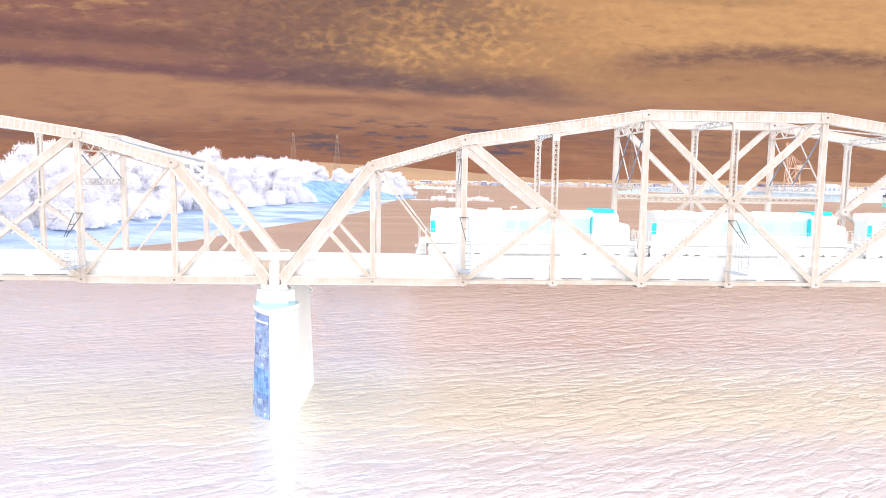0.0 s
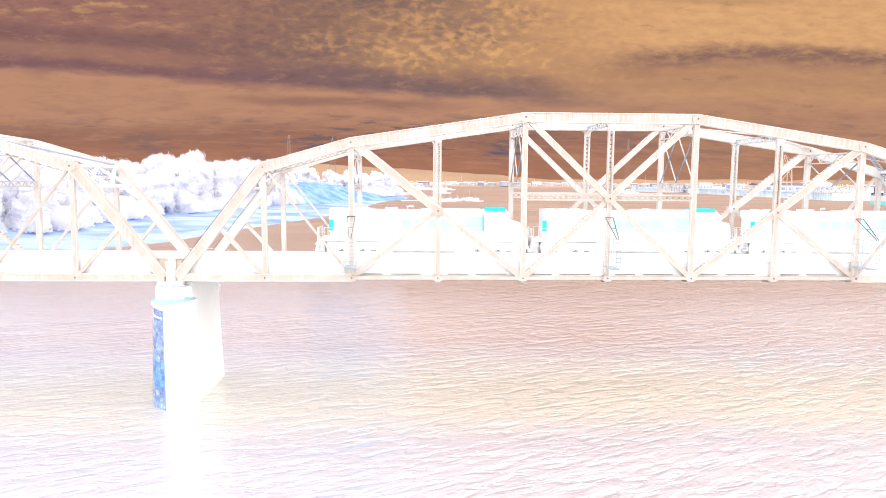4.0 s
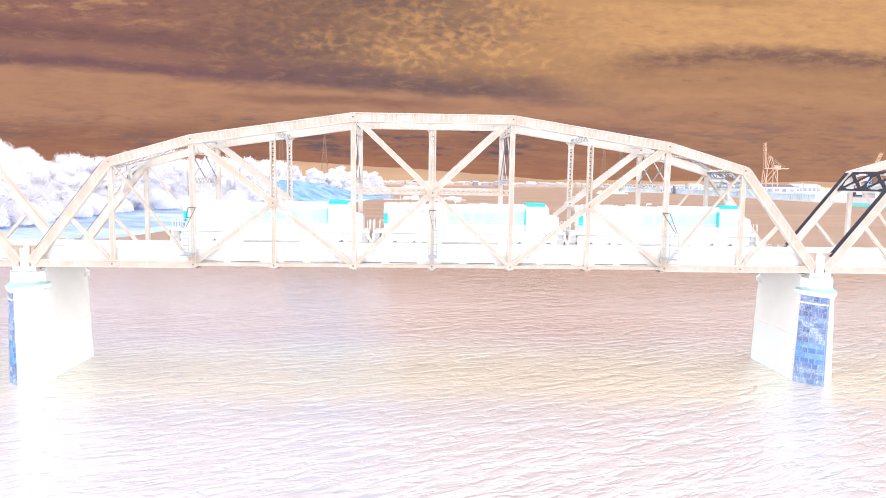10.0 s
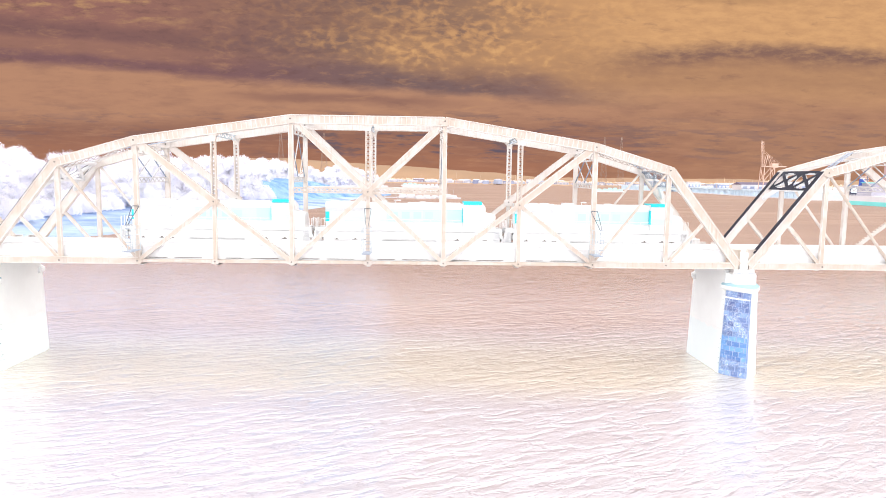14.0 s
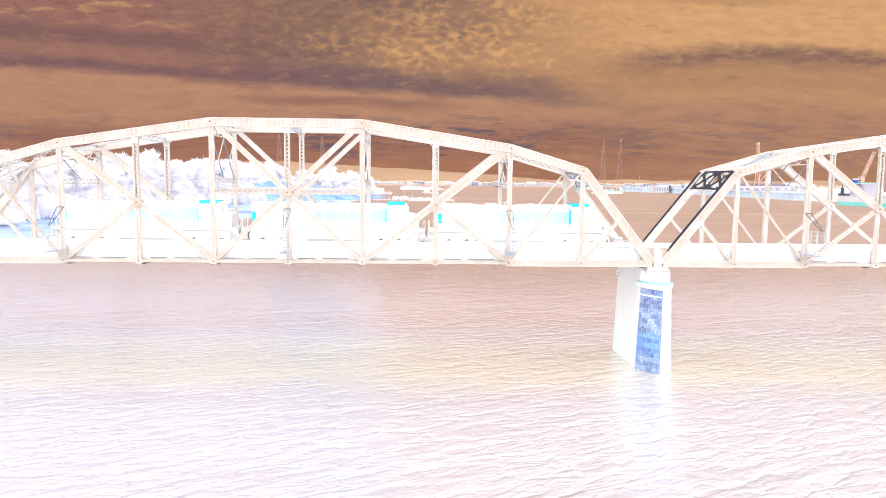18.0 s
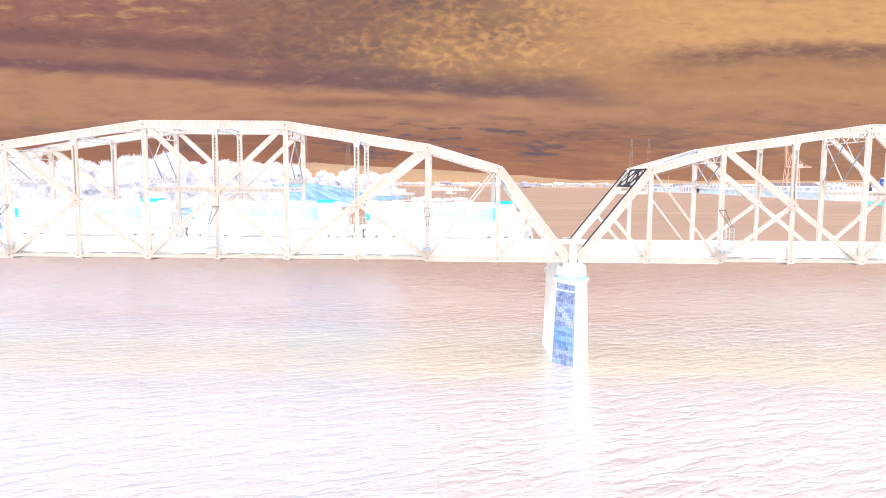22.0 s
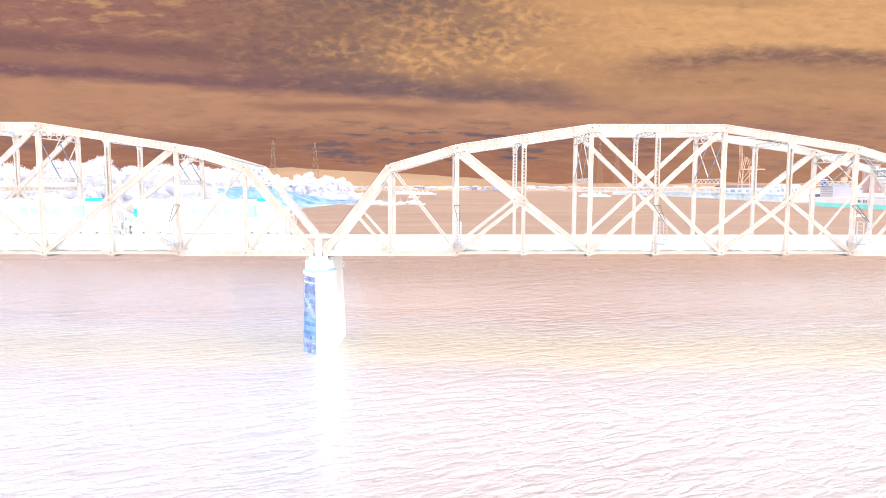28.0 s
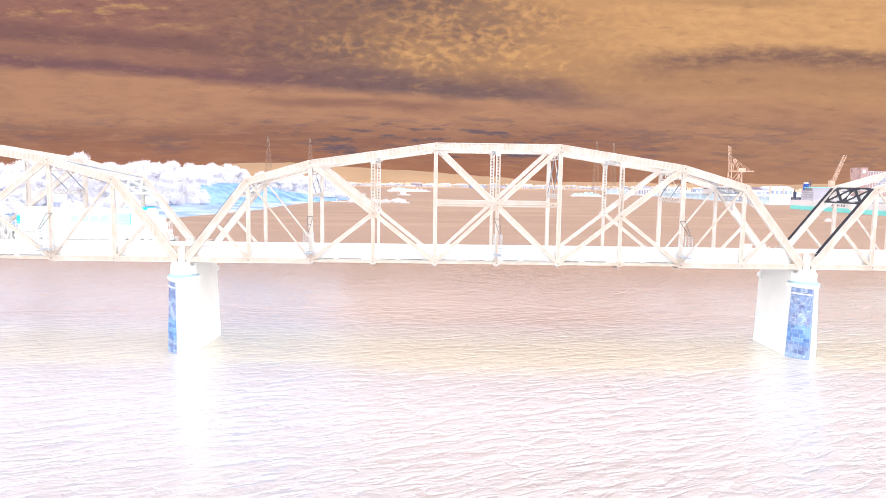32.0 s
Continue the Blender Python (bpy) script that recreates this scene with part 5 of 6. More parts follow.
for i, (x, y, z, s) in enumerate(spots):
    kind = kinds[i % 5]
    m = pose(x, y, z, 0, 0, rnd.uniform(-30, 30))
    if i < 5:
        kind.matrix_basis = m @ Matrix.Diagonal((s, s, s * 1.02, 1))
    else:
        t = copy_thing(kind, m)
        t.scale = (s, s, s * rnd.uniform(0.92, 1.1))


def make_bush(seed):
    r = random.Random(seed)
    verts, faces = [], []
    for i in range(1500):
        d = Vector((r.gauss(0, 1), r.gauss(0, 1), abs(r.gauss(0, 0.8)))).normalized()
        p = Vector((d.x * 5.5, d.y * 4.0, d.z * 6.0)) * (0.45 + 0.4 * min(1.5, abs(r.gauss(0, 1))))
        s = r.uniform(0.2, 0.5)
        u = Vector((r.gauss(0, 1), r.gauss(0, 1), r.gauss(0, 1))).normalized()
        w = (d * 0.3 + Vector((0.05, -0.75, 0.62)) + u * 0.45).normalized()
        e = w.orthogonal().normalized() * s
        g = w.cross(e).normalized() * s * 0.8
        k = len(verts)
        verts += [p - e, p - g, p + e, p + g]
        faces.append((k, k + 1, k + 2, k + 3))
    bush = thing("bush", (0, 0, 0), "dense white-lavender bush at the foot of the trees", "bush", "bushes on the river bank")
    me = bpy.data.meshes.new("foliage")
    me.from_pydata(verts, [], faces)
    me.materials.append(LEAF)
    o = new("foliage", me)
    o.parent = bush
    bm = bmesh.new()
    for i in range(5):
        tube(bm, (0, 0, -1.5), (r.uniform(-3, 3), r.uniform(-2, 2), 3.5), 0.12, 5, 0.04)
    part("stems", bm, BARK, bush)
    return bush


bushes = [make_bush(s) for s in (21, 22, 23)]
for i in range(140):
    p = shore_at((i + rnd.uniform(0, 1)) / 140 * 0.999)
    back = rnd.uniform(15, 30) + 55 * max(0.0, 1 - abs(p.y - 570) / 130)
    m = pose(p.x - back, p.y + rnd.uniform(-3, 6), 3.4, 0, 0, rnd.uniform(-30, 30))
    if i < 3:
        bushes[i].matrix_basis = m
    else:
        t = copy_thing(bushes[i % 3], m)
        t.scale = (rnd.uniform(0.9, 1.7), rnd.uniform(0.8, 1.3), rnd.uniform(0.8, 1.8))


# ---- far things ----
def lattice_mast(bm, base, h, foot, head, levels, r):
    base = Vector(base)

    def corner(i, f):
        w = foot + (head - foot) * f
        return base + Vector((w * (1 if i in (0, 3) else -1), w * (1 if i < 2 else -1), h * f))
    for i in range(4):
        tube(bm, corner(i, 0), corner(i, 1), r, 4, r * 0.6)
    for k in range(levels):
        f0, f1 = k / levels, (k + 1) / levels
        for i in range(4):
            beam(bm, corner(i, f0), corner((i + 1) % 4, f1), r * 1.1, r * 1.1, side=(0, 0, 1))
            beam(bm, corner((i + 1) % 4, f0), corner(i, f1), r * 1.1, r * 1.1, side=(0, 0, 1))
            beam(bm, corner(i, f1), corner((i + 1) % 4, f1), r, r, side=(0, 0, 1))


def make_pylon(x, y, z, h):
    py = thing("pylon", (x, y, z), "tall pale tan lattice power pylon beyond the river", "pylon", "power pylons")
    bm = bmesh.new()
    lattice_mast(bm, (0, 0, 0), h, 9.5, 1.3, 9, 0.17 + h * 0.0008)
    part("mast", bm, PYLON, py)
    for f, w in ((0.86, 13), (0.95, 10)):
        bm = bmesh.new()
        beam(bm, (-w * 0.3, 0, h * f), (w * 0.3, 0, h * f), 0.9, 0.9)
        part("cross_arm", bm, PYLON, py)


for x, y, h in ((-270, 1475, 118), (-168, 1447, 113), (618, 1985, 150), (671, 1985, 150)):
    make_pylon(x, y, 4, h)


def make_shed(x, y, z, w, d, h, mat, roof, turn=0.0, bays=4):
    shed = thing("warehouse", (x, y, z), "low pale industrial building on the far shore", "building", "buildings on the far shore", turn=turn)
    bm = bmesh.new()
    block(bm, -w / 2, w / 2, -d / 2, d / 2, -1, h)
    part("wall", bm, mat, shed)
    bm = bmesh.new()
    prism(bm, [(-d / 2 - 0.5, h), (0, h + d * 0.13), (d / 2 + 0.5, h)], lambda b, c: (-w / 2 - 0.5, b, c + 0.01), lambda b, c: (w / 2 + 0.5, b, c + 0.01))
    part("roof", bm, roof, shed)
    for i in range(bays):
        c = -w / 2 + w * (i + 0.5) / bays
        bm = bmesh.new()
        block(bm, c - w / bays * 0.28, c + w / bays * 0.28, -d / 2 - 0.2, -d / 2, 0.3, h * 0.62)
        part("bay_door", bm, FAR_BLUE if mat is not FAR_BLUE else FAR_WHITE, shed)
    return shed


def make_tank(x, y, z, r, h):
    tank = thing("storage_tank", (x, y, z), "round pale storage tank on the far shore", "tank", "storage tanks")
    bm = bmesh.new()
    tube(bm, (0, 0, -1), (0, 0, h), r, 20)
    part("shell", bm, FAR_BLUE, tank)
    bm = bmesh.new()
    tube(bm, (0, 0, h), (0, 0, h + r * 0.16), r * 1.01, 20, r * 0.15)
    part("roof", bm, FAR_WHITE, tank)


rnd = random.Random(5)
for i in range(150):
    f = i / 149
    x = -420 + 2100 * f
    y = (2500 if x < 200 else 2440 - (x - 200) * 0.42 if x < 700 else 2250 - (x - 700) * 0.45 if x < 1200 else 1620) + rnd.uniform(25, 190)
    pick = rnd.random()
    mat = FAR_WHITE if pick < 0.5 else FAR_BLUE if pick < 0.85 else FAR_TAN if pick < 0.97 else FAR_DARK
    make_shed(x + rnd.uniform(-12, 12), y, 4, rnd.uniform(12, 46), rnd.uniform(14, 30), rnd.uniform(4, 13), mat, FAR_WHITE if rnd.random() < 0.6 else FAR_TAN, rnd.uniform(-12, 12), rnd.choice((3, 4, 5)))
for i in range(4):
    make_tank(250 + i * 46 + rnd.uniform(-9, 9), 2330 - i * 8 + rnd.uniform(0, 60), 4, rnd.uniform(9, 16), rnd.uniform(10, 16))


def make_mast(x, y, z, h):
    bm = bmesh.new()
    tube(bm, (0, 0, -1), (0, 0, h), 0.8, 6, 0.4)
    tube(bm, (0, 0, h * 0.7), (0, 0, h * 0.72), 1.6, 6)
    ob = part("mast", bm, FAR_TAN)
    ob.location = (x, y, z)
    tagged(ob, "slender pale mast on the far shore", "mast", "masts on the far shore")


for i in range(22):
    x = -380 + i * 72 + rnd.uniform(-25, 25)
    make_mast(x, 2480 - max(0, x - 200) * 0.42 + rnd.uniform(0, 120), 4, rnd.uniform(14, 45))


def make_tree_belt():
    """Ragged woods along the far shore."""
    r = random.Random(3)
    verts, faces = [], []
    for i in range(5200):
        x = r.uniform(-500, 2400)
        y = 2700 + r.uniform(0, 240) - max(0, x - 300) * 0.25
        h = (7 + 9 * (0.5 + 0.5 * noise.noise((x * 0.006, 1.3, 0)))) * r.uniform(0.4, 1.15)
        p = Vector((x, y, 4 + h * r.uniform(0.2, 1)))
        s = r.uniform(2.5, 6)
        u = Vector((r.gauss(0, 1), r.gauss(0, 0.6), r.gauss(0, 1))).normalized() * s
        w = Vector((r.gauss(0, 1), r.gauss(0, 0.6), r.gauss(0, 1))).normalized() * s * 0.7
        k = len(verts)
        verts += [p - u, p - w, p + u, p + w]
        faces.append((k, k + 1, k + 2, k + 3))
    me = bpy.data.meshes.new("far_woods")
    me.from_pydata(verts, [], faces)
    me.materials.append(FAR_LEAF)
    tagged(new("far_woods", me), "ragged cream woods along the far shore", "woods", "", "stuff")


make_tree_belt()


# ---- dock, cranes and ship ----
def make_dock():
    """Quay that runs away from the bridge, seen along its front."""
    dock = thing("dock", (0, 0, 0), "long pale blue dock on piles along the far shore", "dock", "", "structure")
    front = [(536, 745), (543, 900), (556, 1080), (560, 1300), (520, 1480)]
    back = [(1500, 1700), (1500, 745)]
    bm = bmesh.new()
    prism(bm, front + back, lambda x, y: (x, y, 8.8), lambda x, y: (x, y, 10.6))
    part("slab", bm, DOCK, dock)
    bm = bmesh.new()
    prism(bm, [(x + 1.6, y + 0.5) for x, y in front] + [(1498, 1698), (1498, 746)], lambda x, y: (x, y, -3), lambda x, y: (x, y, 8.79))
    part("quay_wall", bm, DOCK, dock)
    bm = bmesh.new()
    prism(bm, [(x - 1.5, y - 1) for x, y in front] + [(1490, 1690), (1490, 744)], lambda x, y: (x, y, -1), lambda x, y: (x, y, 1.4))
    part("footing", bm, HULL_WHITE, dock, "white footing at the waterline")
    for (xa, ya), (xb, yb) in zip(front, front[1:]):
        n = int(math.hypot(xb - xa, yb - ya) / 5.5)
        for i in range(n):
            bm = bmesh.new()
            x, y = xa + (xb - xa) * i / n, ya + (yb - ya) * i / n
            tube(bm, (x + 0.9, y, -4), (x + 0.9, y, 8.8), 0.75, 6)
            part("pile", bm, DOCK, dock)
    bm = bmesh.new()
    for (xa, ya), (xb, yb) in zip(front, front[1:]):
        for z in (11.3, 12.1):
            beam(bm, (xa, ya, z), (xb, yb, z), 0.25, 0.25, side=(0, 0, 1))
        n = int(math.hypot(xb - xa, yb - ya) / 6)
        for i in range(n):
            x, y = xa + (xb - xa) * i / n, ya + (yb - ya) * i / n
            beam(bm, (x, y, 10.6), (x, y, 12.1), 0.2, 0.2)
    part("railing", bm, FAR_BLUE, dock)


make_dock()


def make_gantry_crane(x, y, z, turn, raised):
    crane = thing("dock_crane", (x, y, z), "tall pink-tan dock crane" + (" with its boom raised" if raised else " with slanting jibs"), "crane", "dock cranes", turn=turn)
    for sx in (-9, 9):
        for sy in (-7, 7):
            bm = bmesh.new()
            beam(bm, (sx, sy, 0), (sx * 0.85, sy * 0.8, 33), 1.0, 1.0)
            part("leg", bm, CRANE_PAINT, crane)
    def brace(p, q, d, side=(0, 1, 0)):
        bm = bmesh.new()
        beam(bm, p, q, d, d, side=side)
        part("brace", bm, CRANE_PAINT, crane)
    for sx in (-9, 9):
        brace((sx, -7, 12), (sx, 7, 12), 0.9, (1, 0, 0))
        brace((sx, -7, 12), (sx * 0.85, 5.6, 33), 0.8, (1, 0, 0))
    for sy in (-1, 1):
        brace((-9, 7 * sy, 12), (9, 7 * sy, 12), 1.2)
        brace((-9, 7 * sy, 12), (7.6, 5.6 * sy, 33), 0.8)
    bm = bmesh.new()
    for s in (-2.2, 2.2):
        beam(bm, (-9, s, 34.5), (27, s, 34.5), 1.5, 0.9)
    block(bm, 4, 14, -4, 4, 33, 39)
    part("girder", bm, CRANE_PAINT, crane)
    bm = bmesh.new()
    for s in (-2.2, 2.2):
        beam(bm, (-8.8, s, 34), (-11.0, s, 72), 0.6, 0.5)
        beam(bm, (-6.4, s, 34), (-9.4, s, 72), 0.6, 0.5)
        for k in range(9):
            beam(bm, (-8.8 - 0.23 * k, s, 36 + k * 4), (-6.8 - 0.3 * k, s, 39 + k * 4), 0.3, 0.3, side=(0, 1, 0))
    part("boom", bm, CRANE_PAINT, crane, "raised boom")
    bm = bmesh.new()
    for s in (-2.5, 2.5):
        beam(bm, (-5, s, 34), (-2, s, 52), 0.8, 0.7)
        beam(bm, (6, s, 34), (-1, s, 52), 0.6, 0.6)
        beam(bm, (-1, s, 52), (22, s, 36), 0.25, 0.25)
        beam(bm, (0, s, 50), (14, s, 37), 0.25, 0.25)
        beam(bm, (-1, s, 52), (-9.6, s, 58), 0.25, 0.25)
    part("mast_frame", bm, CRANE_PAINT, crane)


make_gantry_crane(564, 906, 10.6, 0, True)


def make_jib_crane(x, y, z, lean):
    crane = thing("jib_crane", (x, y, z), "tan portal crane with a slanting lattice jib", "crane", "jib cranes")
    bm = bmesh.new()
    for sx in (-2, 2):
        for sy in (-2, 2):
            beam(bm, (sx, sy, 0), (sx * 0.8, sy * 0.8, 16), 1.0, 1.0)
    block(bm, -2.4, 2.4, -2.4, 2.4, 15, 22)
    part("portal", bm, CRANE_PAINT, crane)
    bm = bmesh.new()
    for s in (-1.2, 1.2):
        beam(bm, (2, s, 18), (2 + lean, s, 58), 0.4, 0.35)
        beam(bm, (0, s, 20), (2 + lean, s, 58), 0.3, 0.3)
    for k in range(10):
        beam(bm, (2 + lean * k / 10, -1.2, 18 + 4 * k), (2 + lean * (k + 1) / 10, 1.2, 22 + 4 * k), 0.22, 0.22)
    part("jib", bm, CRANE_PAINT, crane)


make_jib_crane(683, 862, 10.6, 14)
make_jib_crane(688, 866, 10.6, 15)
make_shed(587, 962, 10.6, 82, 30, 7, FAR_WHITE, FAR_DARK, 0, 7)
make_shed(645, 1000, 10.6, 30, 24, 6, FAR_WHITE, FAR_BLUE, 0, 4)
make_shed(585, 1030, 10.6, 26, 20, 6, FAR_TAN, FAR_WHITE, 0, 3)
make_shed(540, 1262, 4.0, 26, 22, 13, FAR_WHITE, FAR_BLUE, 0, 5)
make_shed(566, 1255, 10.6, 22, 18, 5, FAR_BLUE, FAR_WHITE, 0, 3)
make_shed(594, 1250, 10.6, 26, 22, 9, FAR_WHITE, FAR_TAN, 0, 4)
make_shed(616, 1160, 10.6, 28, 20, 6, FAR_BLUE, FAR_WHITE, 0, 4)
make_shed(700, 1050, 10.6, 46, 30, 9, FAR_WHITE, FAR_WHITE, 0, 6)


def make_terminal(x, y, z):
    """Tall framed hall with an open bay, a solid stair block and a long glazed wing."""
    hall = thing("terminal_building", (x, y, z), "tall mauve-brown harbour building with pale mullions", "building")
    bm = bmesh.new()
    block(bm, 14, 25, 0, 20, 0, 41)
    wall = part("stair_block", bm, OFFICE, hall)
    bm = bmesh.new()
    block(bm, 17, 22, -0.4, 0, 33, 38)
    part("window", bm, FAR_WHITE, wall, "large pale window")
    bm = bmesh.new()
    block(bm, 25, 102, 2, 20, 0, 36)
    wing = part("wing", bm, OFFICE, hall)
    for i in range(20):
        bm = bmesh.new()
        block(bm, 26 + i * 3.8, 26.8 + i * 3.8, 1.5, 2, 4, 36)
        part("mullion", bm, FAR_WHITE, wing)
    for z0 in (20, 27, 34.8):
        bm = bmesh.new()
        block(bm, 25, 102, 1.45, 1.5, z0, z0 + 0.9)
        part("floor_band", bm, FAR_WHITE, wing)
    bm = bmesh.new()
    for i in range(5):
        beam(bm, (i * 3.75, 0, 0), (i * 3.75, 0, 40), 0.6, 0.6)
    for z0 in (8, 16, 24, 32, 40):
        beam(bm, (0, 0, z0), (15, 0, z0), 0.6, 0.6)
    part("open_frame", bm, OFFICE, hall, "open steel frame bay")


make_terminal(708, 858, 10.6)
for i in range(16):
    make_mast(560 + i * 9 + rnd.uniform(-4, 4), 900 + rnd.uniform(0, 240), 10.6, rnd.uniform(11, 17))


def make_ship():
    ship = thing("cargo_ship", (500, 606, 0), "white cargo ship with a cyan waterline band moored by the dock", "ship", turn=-90)
    outline = [(0, -11.5), (6, -13.5), (150, -13.5), (172, -9), (184, 0), (172, 9), (150, 13.5), (6, 13.5), (0, 11.5)]
    bm = bmesh.new()
    prism(bm, outline, lambda x, y: (x, y, 4.0), lambda x, y: (x * 1.01 - 0.6, y, 9.4))
    part("hull", bm, HULL_WHITE, ship)
    bm = bmesh.new()
    prism(bm, outline, lambda x, y: (x, y * 0.99, -4), lambda x, y: (x, y * 1.002, 3.996))
    part("boot_topping", bm, HULL_CYAN, ship, "cyan painted band at the waterline")
    bm = bmesh.new()
    for y in (-13.4, 13.4):
        beam(bm, (6, y, 10.4), (150, y, 10.4), 0.2, 0.2)
        for i in range(49):
            beam(bm, (6 + i * 3, y, 9.4), (6 + i * 3, y, 10.4), 0.12, 0.12)
    part("railing", bm, HULL_WHITE, ship)
    for i, w in enumerate((1.6, 1.9, 2.2, 0.8, 1.9, 1.9)):
        bm = bmesh.new()
        block(bm, 76 + i * 3.6, 76 + i * 3.6 + w, -13.75, -13.5, 5.4, 8.0)
        part("hull_bar", bm, FAR_DARK, ship, "plain dark bar")
    bm = bmesh.new()
    block(bm, 16, 38, -9.6, 10, 9.4, 19.5)
    block(bm, 20, 34, -8.5, 8.5, 19.5, 22)
    house = part("deckhouse", bm, SHIP_GREY, ship, "mauve-grey deckhouse")
    for k in range(4):
        bm = bmesh.new()
        block(bm, 16.2, 37.8, -9.9, -9.6, 11.4 + k * 2.3, 11.7 + k * 2.3)
        part("deck_edge", bm, HULL_WHITE, house)
        for i in range(6):
            bm = bmesh.new()
            block(bm, 17.2 + i * 3.5, 18.4 + i * 3.5, -9.75, -9.6, 12.3 + k * 2.3, 13.2 + k * 2.3)
            part("window", bm, FAR_BLUE, house)
    bm = bmesh.new()
    block(bm, 22, 32, -10.5, 10.5, 22.0, 22.8)
    part("top_deck", bm, HULL_CYAN, house, "pale cyan upper deck")
    bm = bmesh.new()
    prism(bm, [(17, -9), (21, -9), (21, -5), (17, -5)], lambda x, y: (x, y, 19.5), lambda x, y: (x, y * 0.96, 26.0))
    funnel = part("funnel", bm, SHIP_BLUE, ship, "deep blue funnel")
    bm = bmesh.new()
    prism(bm, [(17.3, -8.5), (20.7, -8.5), (20.7, -5.3), (17.3, -5.3)], lambda x, y: (x, y, 26.0), lambda x, y: (x, y, 27.4))
    part("funnel_cap", bm, HULL_WHITE, funnel, "white funnel top")
    bm = bmesh.new()
    block(bm, 2, 11, -12.5, 5, 9.4, 12.0)
    block(bm, 4, 7, -11.5, -9.5, 12.0, 17.5)
    tube(bm, (5, -10.5, 17.5), (5, -10.5, 21), 0.6, 6, 0.4)
    part("stern_house", bm, SHIP_DARK, ship, "dark stern winch house with a stack")
    bm = bmesh.new()
    tube(bm, (25, -6, 22.8), (25, -6, 31), 0.45, 6, 0.25)
    beam(bm, (25, -9, 28), (25, -3, 28), 0.35, 0.35, side=(1, 0, 0))
    beam(bm, (25, -8, 25.5), (25, -4, 25.5), 0.5, 0.5, side=(1, 0, 0))
    part("radar_mast", bm, SHIP_DARK, ship)
    for x in (62, 92, 122):
        bm = bmesh.new()
        block(bm, x, x + 20, -9, 9, 9.4, 10.6)
        part("hatch_cover", bm, SHIP_GREY, ship)


make_ship()


def make_barge(x, y, length, turn, mat, stacks):
    barge = thing("barge", (x, y, 0), "long pale working barge lying on the river", "barge", "barges on the river", turn=turn)
    bm = bmesh.new()
    prism(bm, [(-length / 2, -5), (length / 2, -5), (length / 2, 5), (-length / 2, 5)], lambda a, b: (a * 0.95, b, -1), lambda a, b: (a, b, 2.6))
    part("hull", bm, HULL_WHITE, barge)
    r = random.Random(int(x))
    for i in range(stacks):
        w = length / stacks * 0.42
        c = -length * 0.42 + length * 0.84 * (i + 0.5) / stacks
        bm = bmesh.new()
        h = r.uniform(2.0, 6.0)
        ring = [(math.cos(k * math.tau / 9) * r.uniform(0.85, 1.1), math.sin(k * math.tau / 9)) for k in range(9)]
        prism(bm, ring, lambda a, b: (c + a * w * 1.25, b * 4.2, 2.6), lambda a, b: (c + a * w * 0.55, b * 1.8, 2.6 + h))
        part("deck_load", bm, mat, barge, "rounded pale heap")
    bm = bmesh.new()
    tube(bm, (length * 0.3, 0, 2.6), (length * 0.3, 0, 17), 0.35, 6, 0.2)
    part("mast", bm, FAR_WHITE, barge)


make_barge(58, 1430, 100, 2, FAR_WHITE, 9)
make_barge(30, 1640, 60, 0, TEAL, 4)
make_barge(395, 1136, 58, 0, TEAL, 5)
make_barge(640, 1720, 90, 0, FAR_WHITE, 6)


def make_boat(x, y, s, turn):
    boat = thing("boat", (x, y, 0), "small white boat moored off the sandy shore", "boat", "boats off the shore", turn=turn)
    bm = bmesh.new()
    prism(bm, [(-6, -1.6), (3, -1.9), (7, 0), (3, 1.9), (-6, 1.6)], lambda a, b: (a * s * 0.9, b * s * 0.8, -0.5), lambda a, b: (a * s, b * s, 1.5 * s))
    part("hull", bm, HULL_WHITE, boat)
    bm = bmesh.new()
    prism(bm, [(-4, -1.2), (2, -1.2), (2, 1.2), (-4, 1.2)], lambda a, b: (a * s, b * s, 1.5 * s), lambda a, b: (a * s * 0.85, b * s * 0.85, 3.6 * s))
    part("cabin", bm, HULL_WHITE, boat)
    bm = bmesh.new()
    tube(bm, (-1 * s, 0, 3.6 * s), (-1 * s, 0, 9 * s), 0.09 * s, 5)
    part("mast", bm, FAR_WHITE, boat)


for i in range(9):
    make_boat(28 + i * 7 + rnd.uniform(-3, 3), 610 + rnd.uniform(-25, 60), rnd.uniform(0.8, 1.3), rnd.uniform(-40, 40))


make_boat(-4, 905, 2.6, 12)
make_boat(66, 1010, 1.6, -8)
make_boat(378, 352, 0.55, 10)


def make_pontoon(x, y, length, turn):
    pon = thing("pontoon", (x, y, 0), "long white floating pontoon off the sandy shore", "pontoon", "pontoons off the shore", turn=turn)
    bm = bmesh.new()
    block(bm, -length / 2, length / 2, -2, 2, -0.6, 0.9)
    part("deck", bm, HULL_WHITE, pon)
    for i in range(5):
        bm = bmesh.new()
        tube(bm, (-length / 2 + length * (i + 0.5) / 5, 2.4, -3), (-length / 2 + length * (i + 0.5) / 5, 2.4, 4.5), 0.3, 6)
        part("mooring_pile", bm, FAR_WHITE, pon)


make_pontoon(34, 628, 58, 4)
make_pontoon(52, 690, 40, -3)


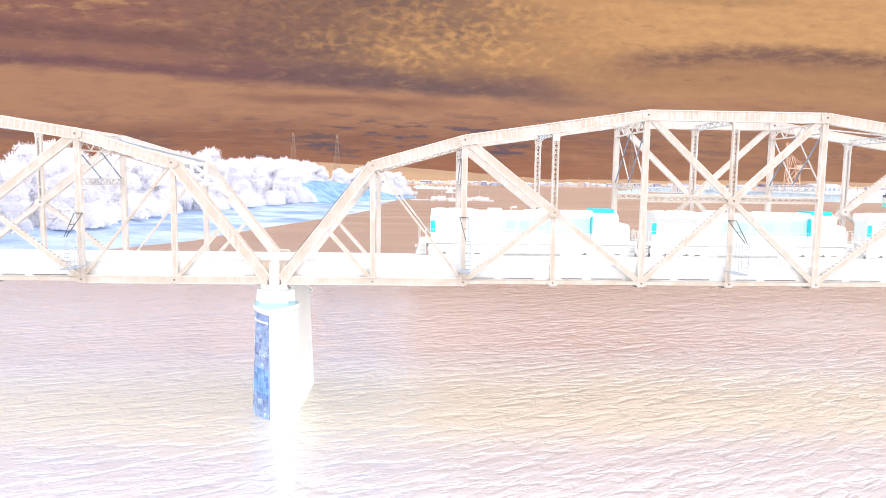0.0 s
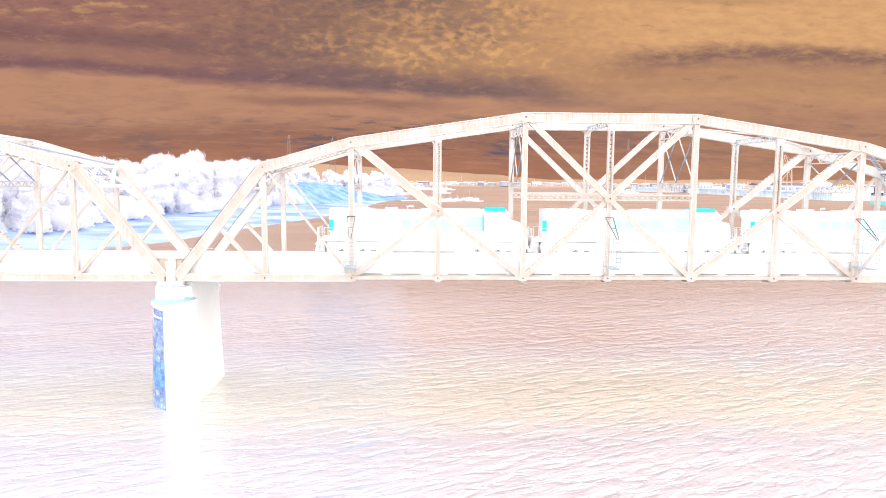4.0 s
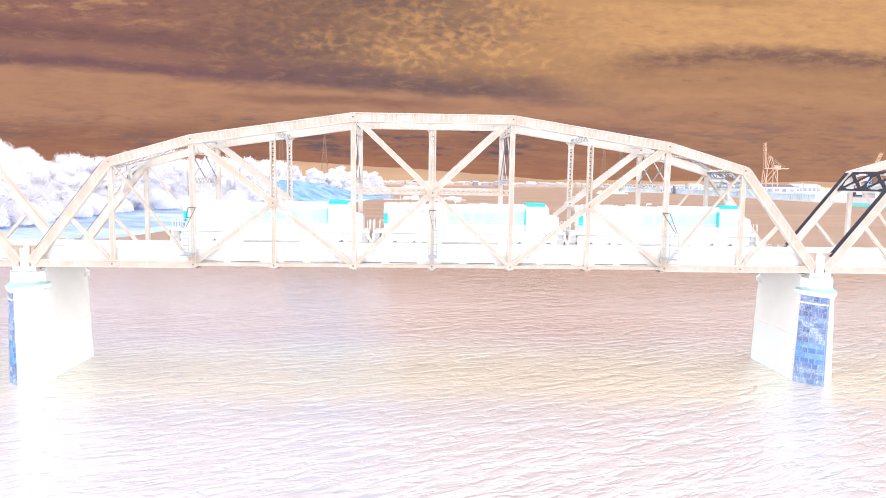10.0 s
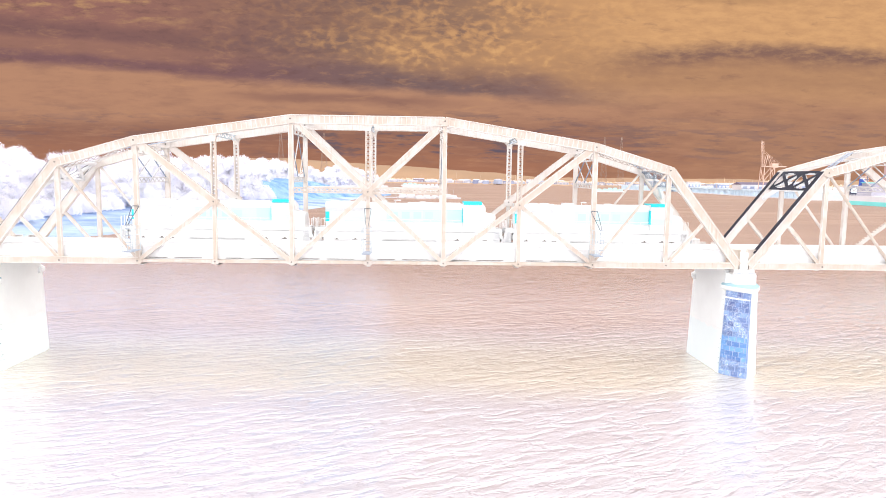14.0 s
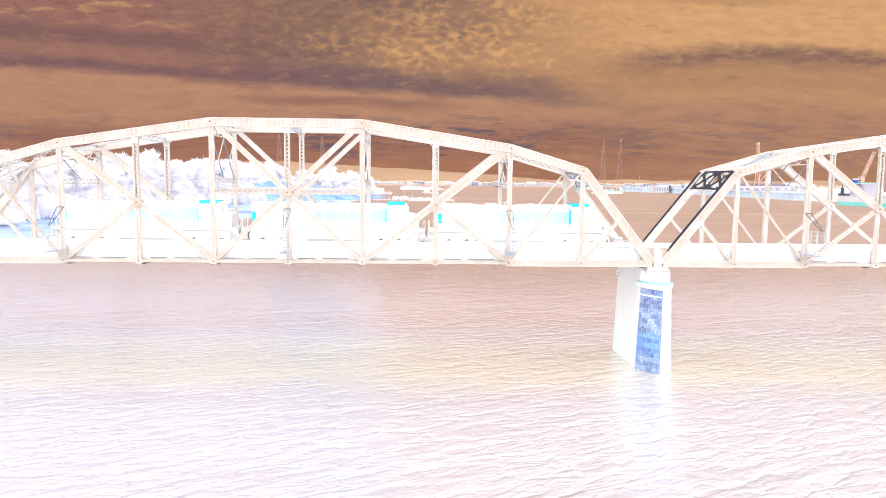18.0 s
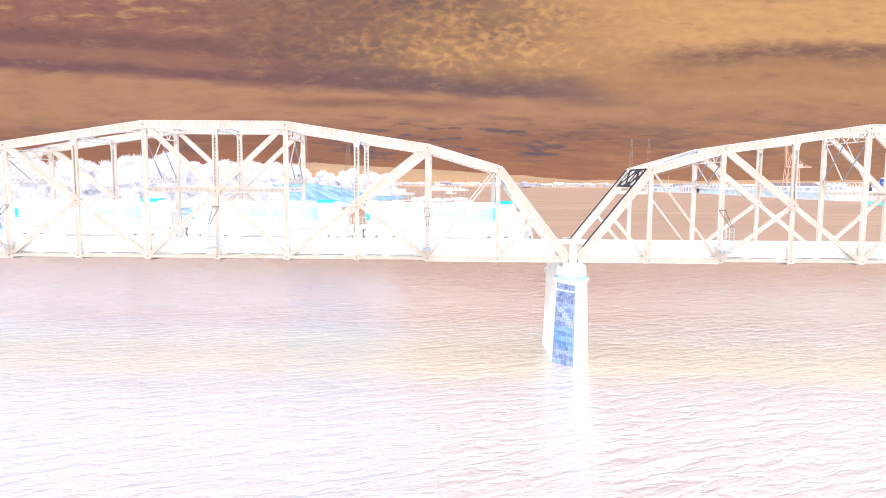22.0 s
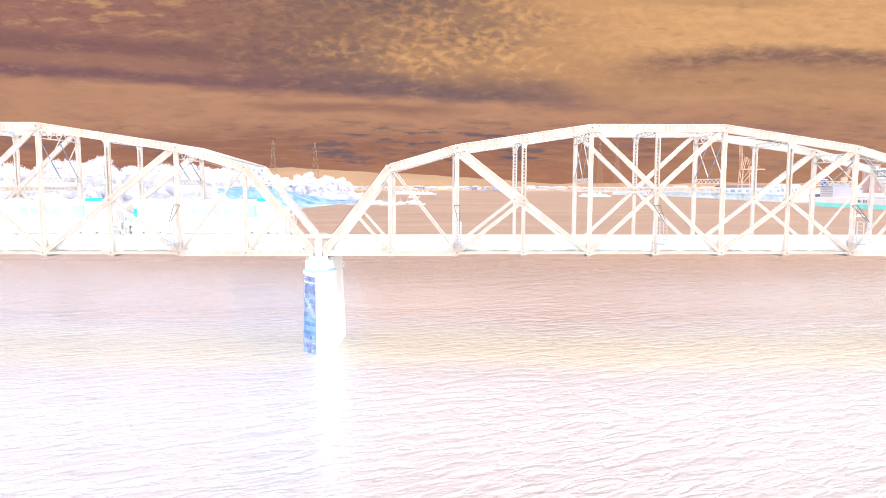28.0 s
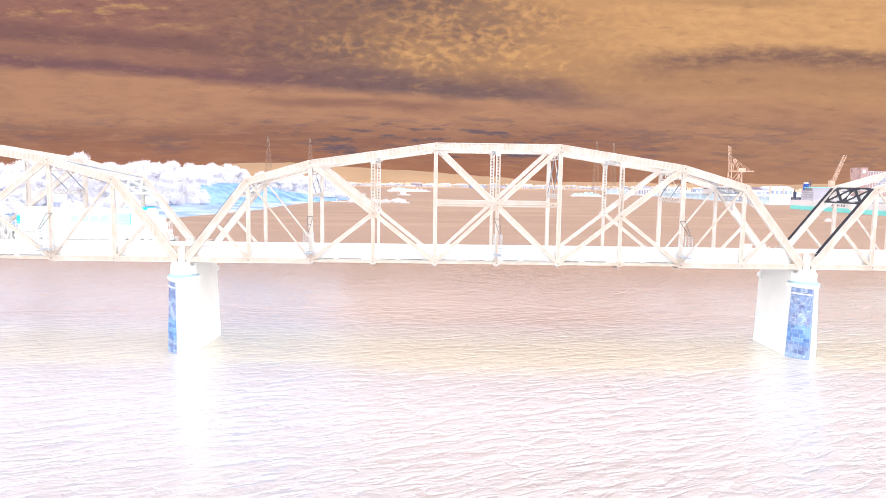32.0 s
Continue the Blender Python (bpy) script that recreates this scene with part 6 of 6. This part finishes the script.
def make_bluff():
    """Open sandy slope that climbs from the water's edge between the tree clumps."""
    bm = bmesh.new()
    line = [Vector((x, y)) for x, y in TREE_LINE if 400 < y < 800]
    rows = []
    for i in range(41):
        f = i / 40 * (len(line) - 1)
        k = min(int(f), len(line) - 2)
        p = line[k].lerp(line[k + 1], f - k)
        h = 17.5 * min(1.0, max(0.0, (p.y - 425) / 55)) * min(1.0, max(0.0, (735 - p.y) / 170))
        row = []
        for j in range(15):
            w = 60 * j / 14
            s = min(1.0, w / 42)
            lump = 1.6 * noise.noise((p.x * 0.05 - w * 0.06, p.y * 0.05, 2.2)) + 0.7 * noise.noise((w * 0.2, p.y * 0.16, 5.0))
            row.append(bm.verts.new((p.x - w, p.y + w * 0.12, h * s * s * (3 - 2 * s) + lump * min(1.0, w / 12) + (-0.3 if j == 0 else 0.7))))
        rows.append(row)
    for a, b in zip(rows, rows[1:]):
        for j in range(14):
            bm.faces.new((a[j], b[j], b[j + 1], a[j + 1]))
    bmesh.ops.recalc_face_normals(bm, faces=bm.faces)
    tagged(part("ground_bluff", bm, BLUFF, smooth=True), "streaked pale blue sandy slope between the bank's trees", "ground", "", "structure")


make_bluff()


# ---- pieces: ties of the deck, stones of the cutwaters ----
def lay_ties():
    bm = bmesh.new()
    block(bm, -0.12, 0.12, -1.4, 1.4, -0.24, 0.0)
    bmesh.ops.bevel(bm, geom=bm.edges[:], offset=0.012, segments=1, affect="EDGES")
    me = bpy.data.meshes.new("tie")
    bm.to_mesh(me)
    bm.free()
    me.materials.append(TIE)
    for n, sp in enumerate(SPANS):
        for c in (2.42, WIDE - 2.42):
            for i in range(146):
                x = 0.35 + i * 0.552
                if (n == 0 or n == 2) and c < 3:
                    o = new("tie", me)
                    o.parent = sp
                    o.location = (x, c, DECK)
                else:
                    rest.setdefault(n, []).append((x, c))
    for n, places in rest.items():
        bm = bmesh.new()
        for x, c in places:
            block(bm, x - 0.12, x + 0.12, c - 1.4, c + 1.4, DECK - 0.24, DECK)
        o = part("ties", bm, TIE, SPANS[n])
        tagged(o, "bleached timber ties", kind="stuff")


rest = {}
lay_ties()
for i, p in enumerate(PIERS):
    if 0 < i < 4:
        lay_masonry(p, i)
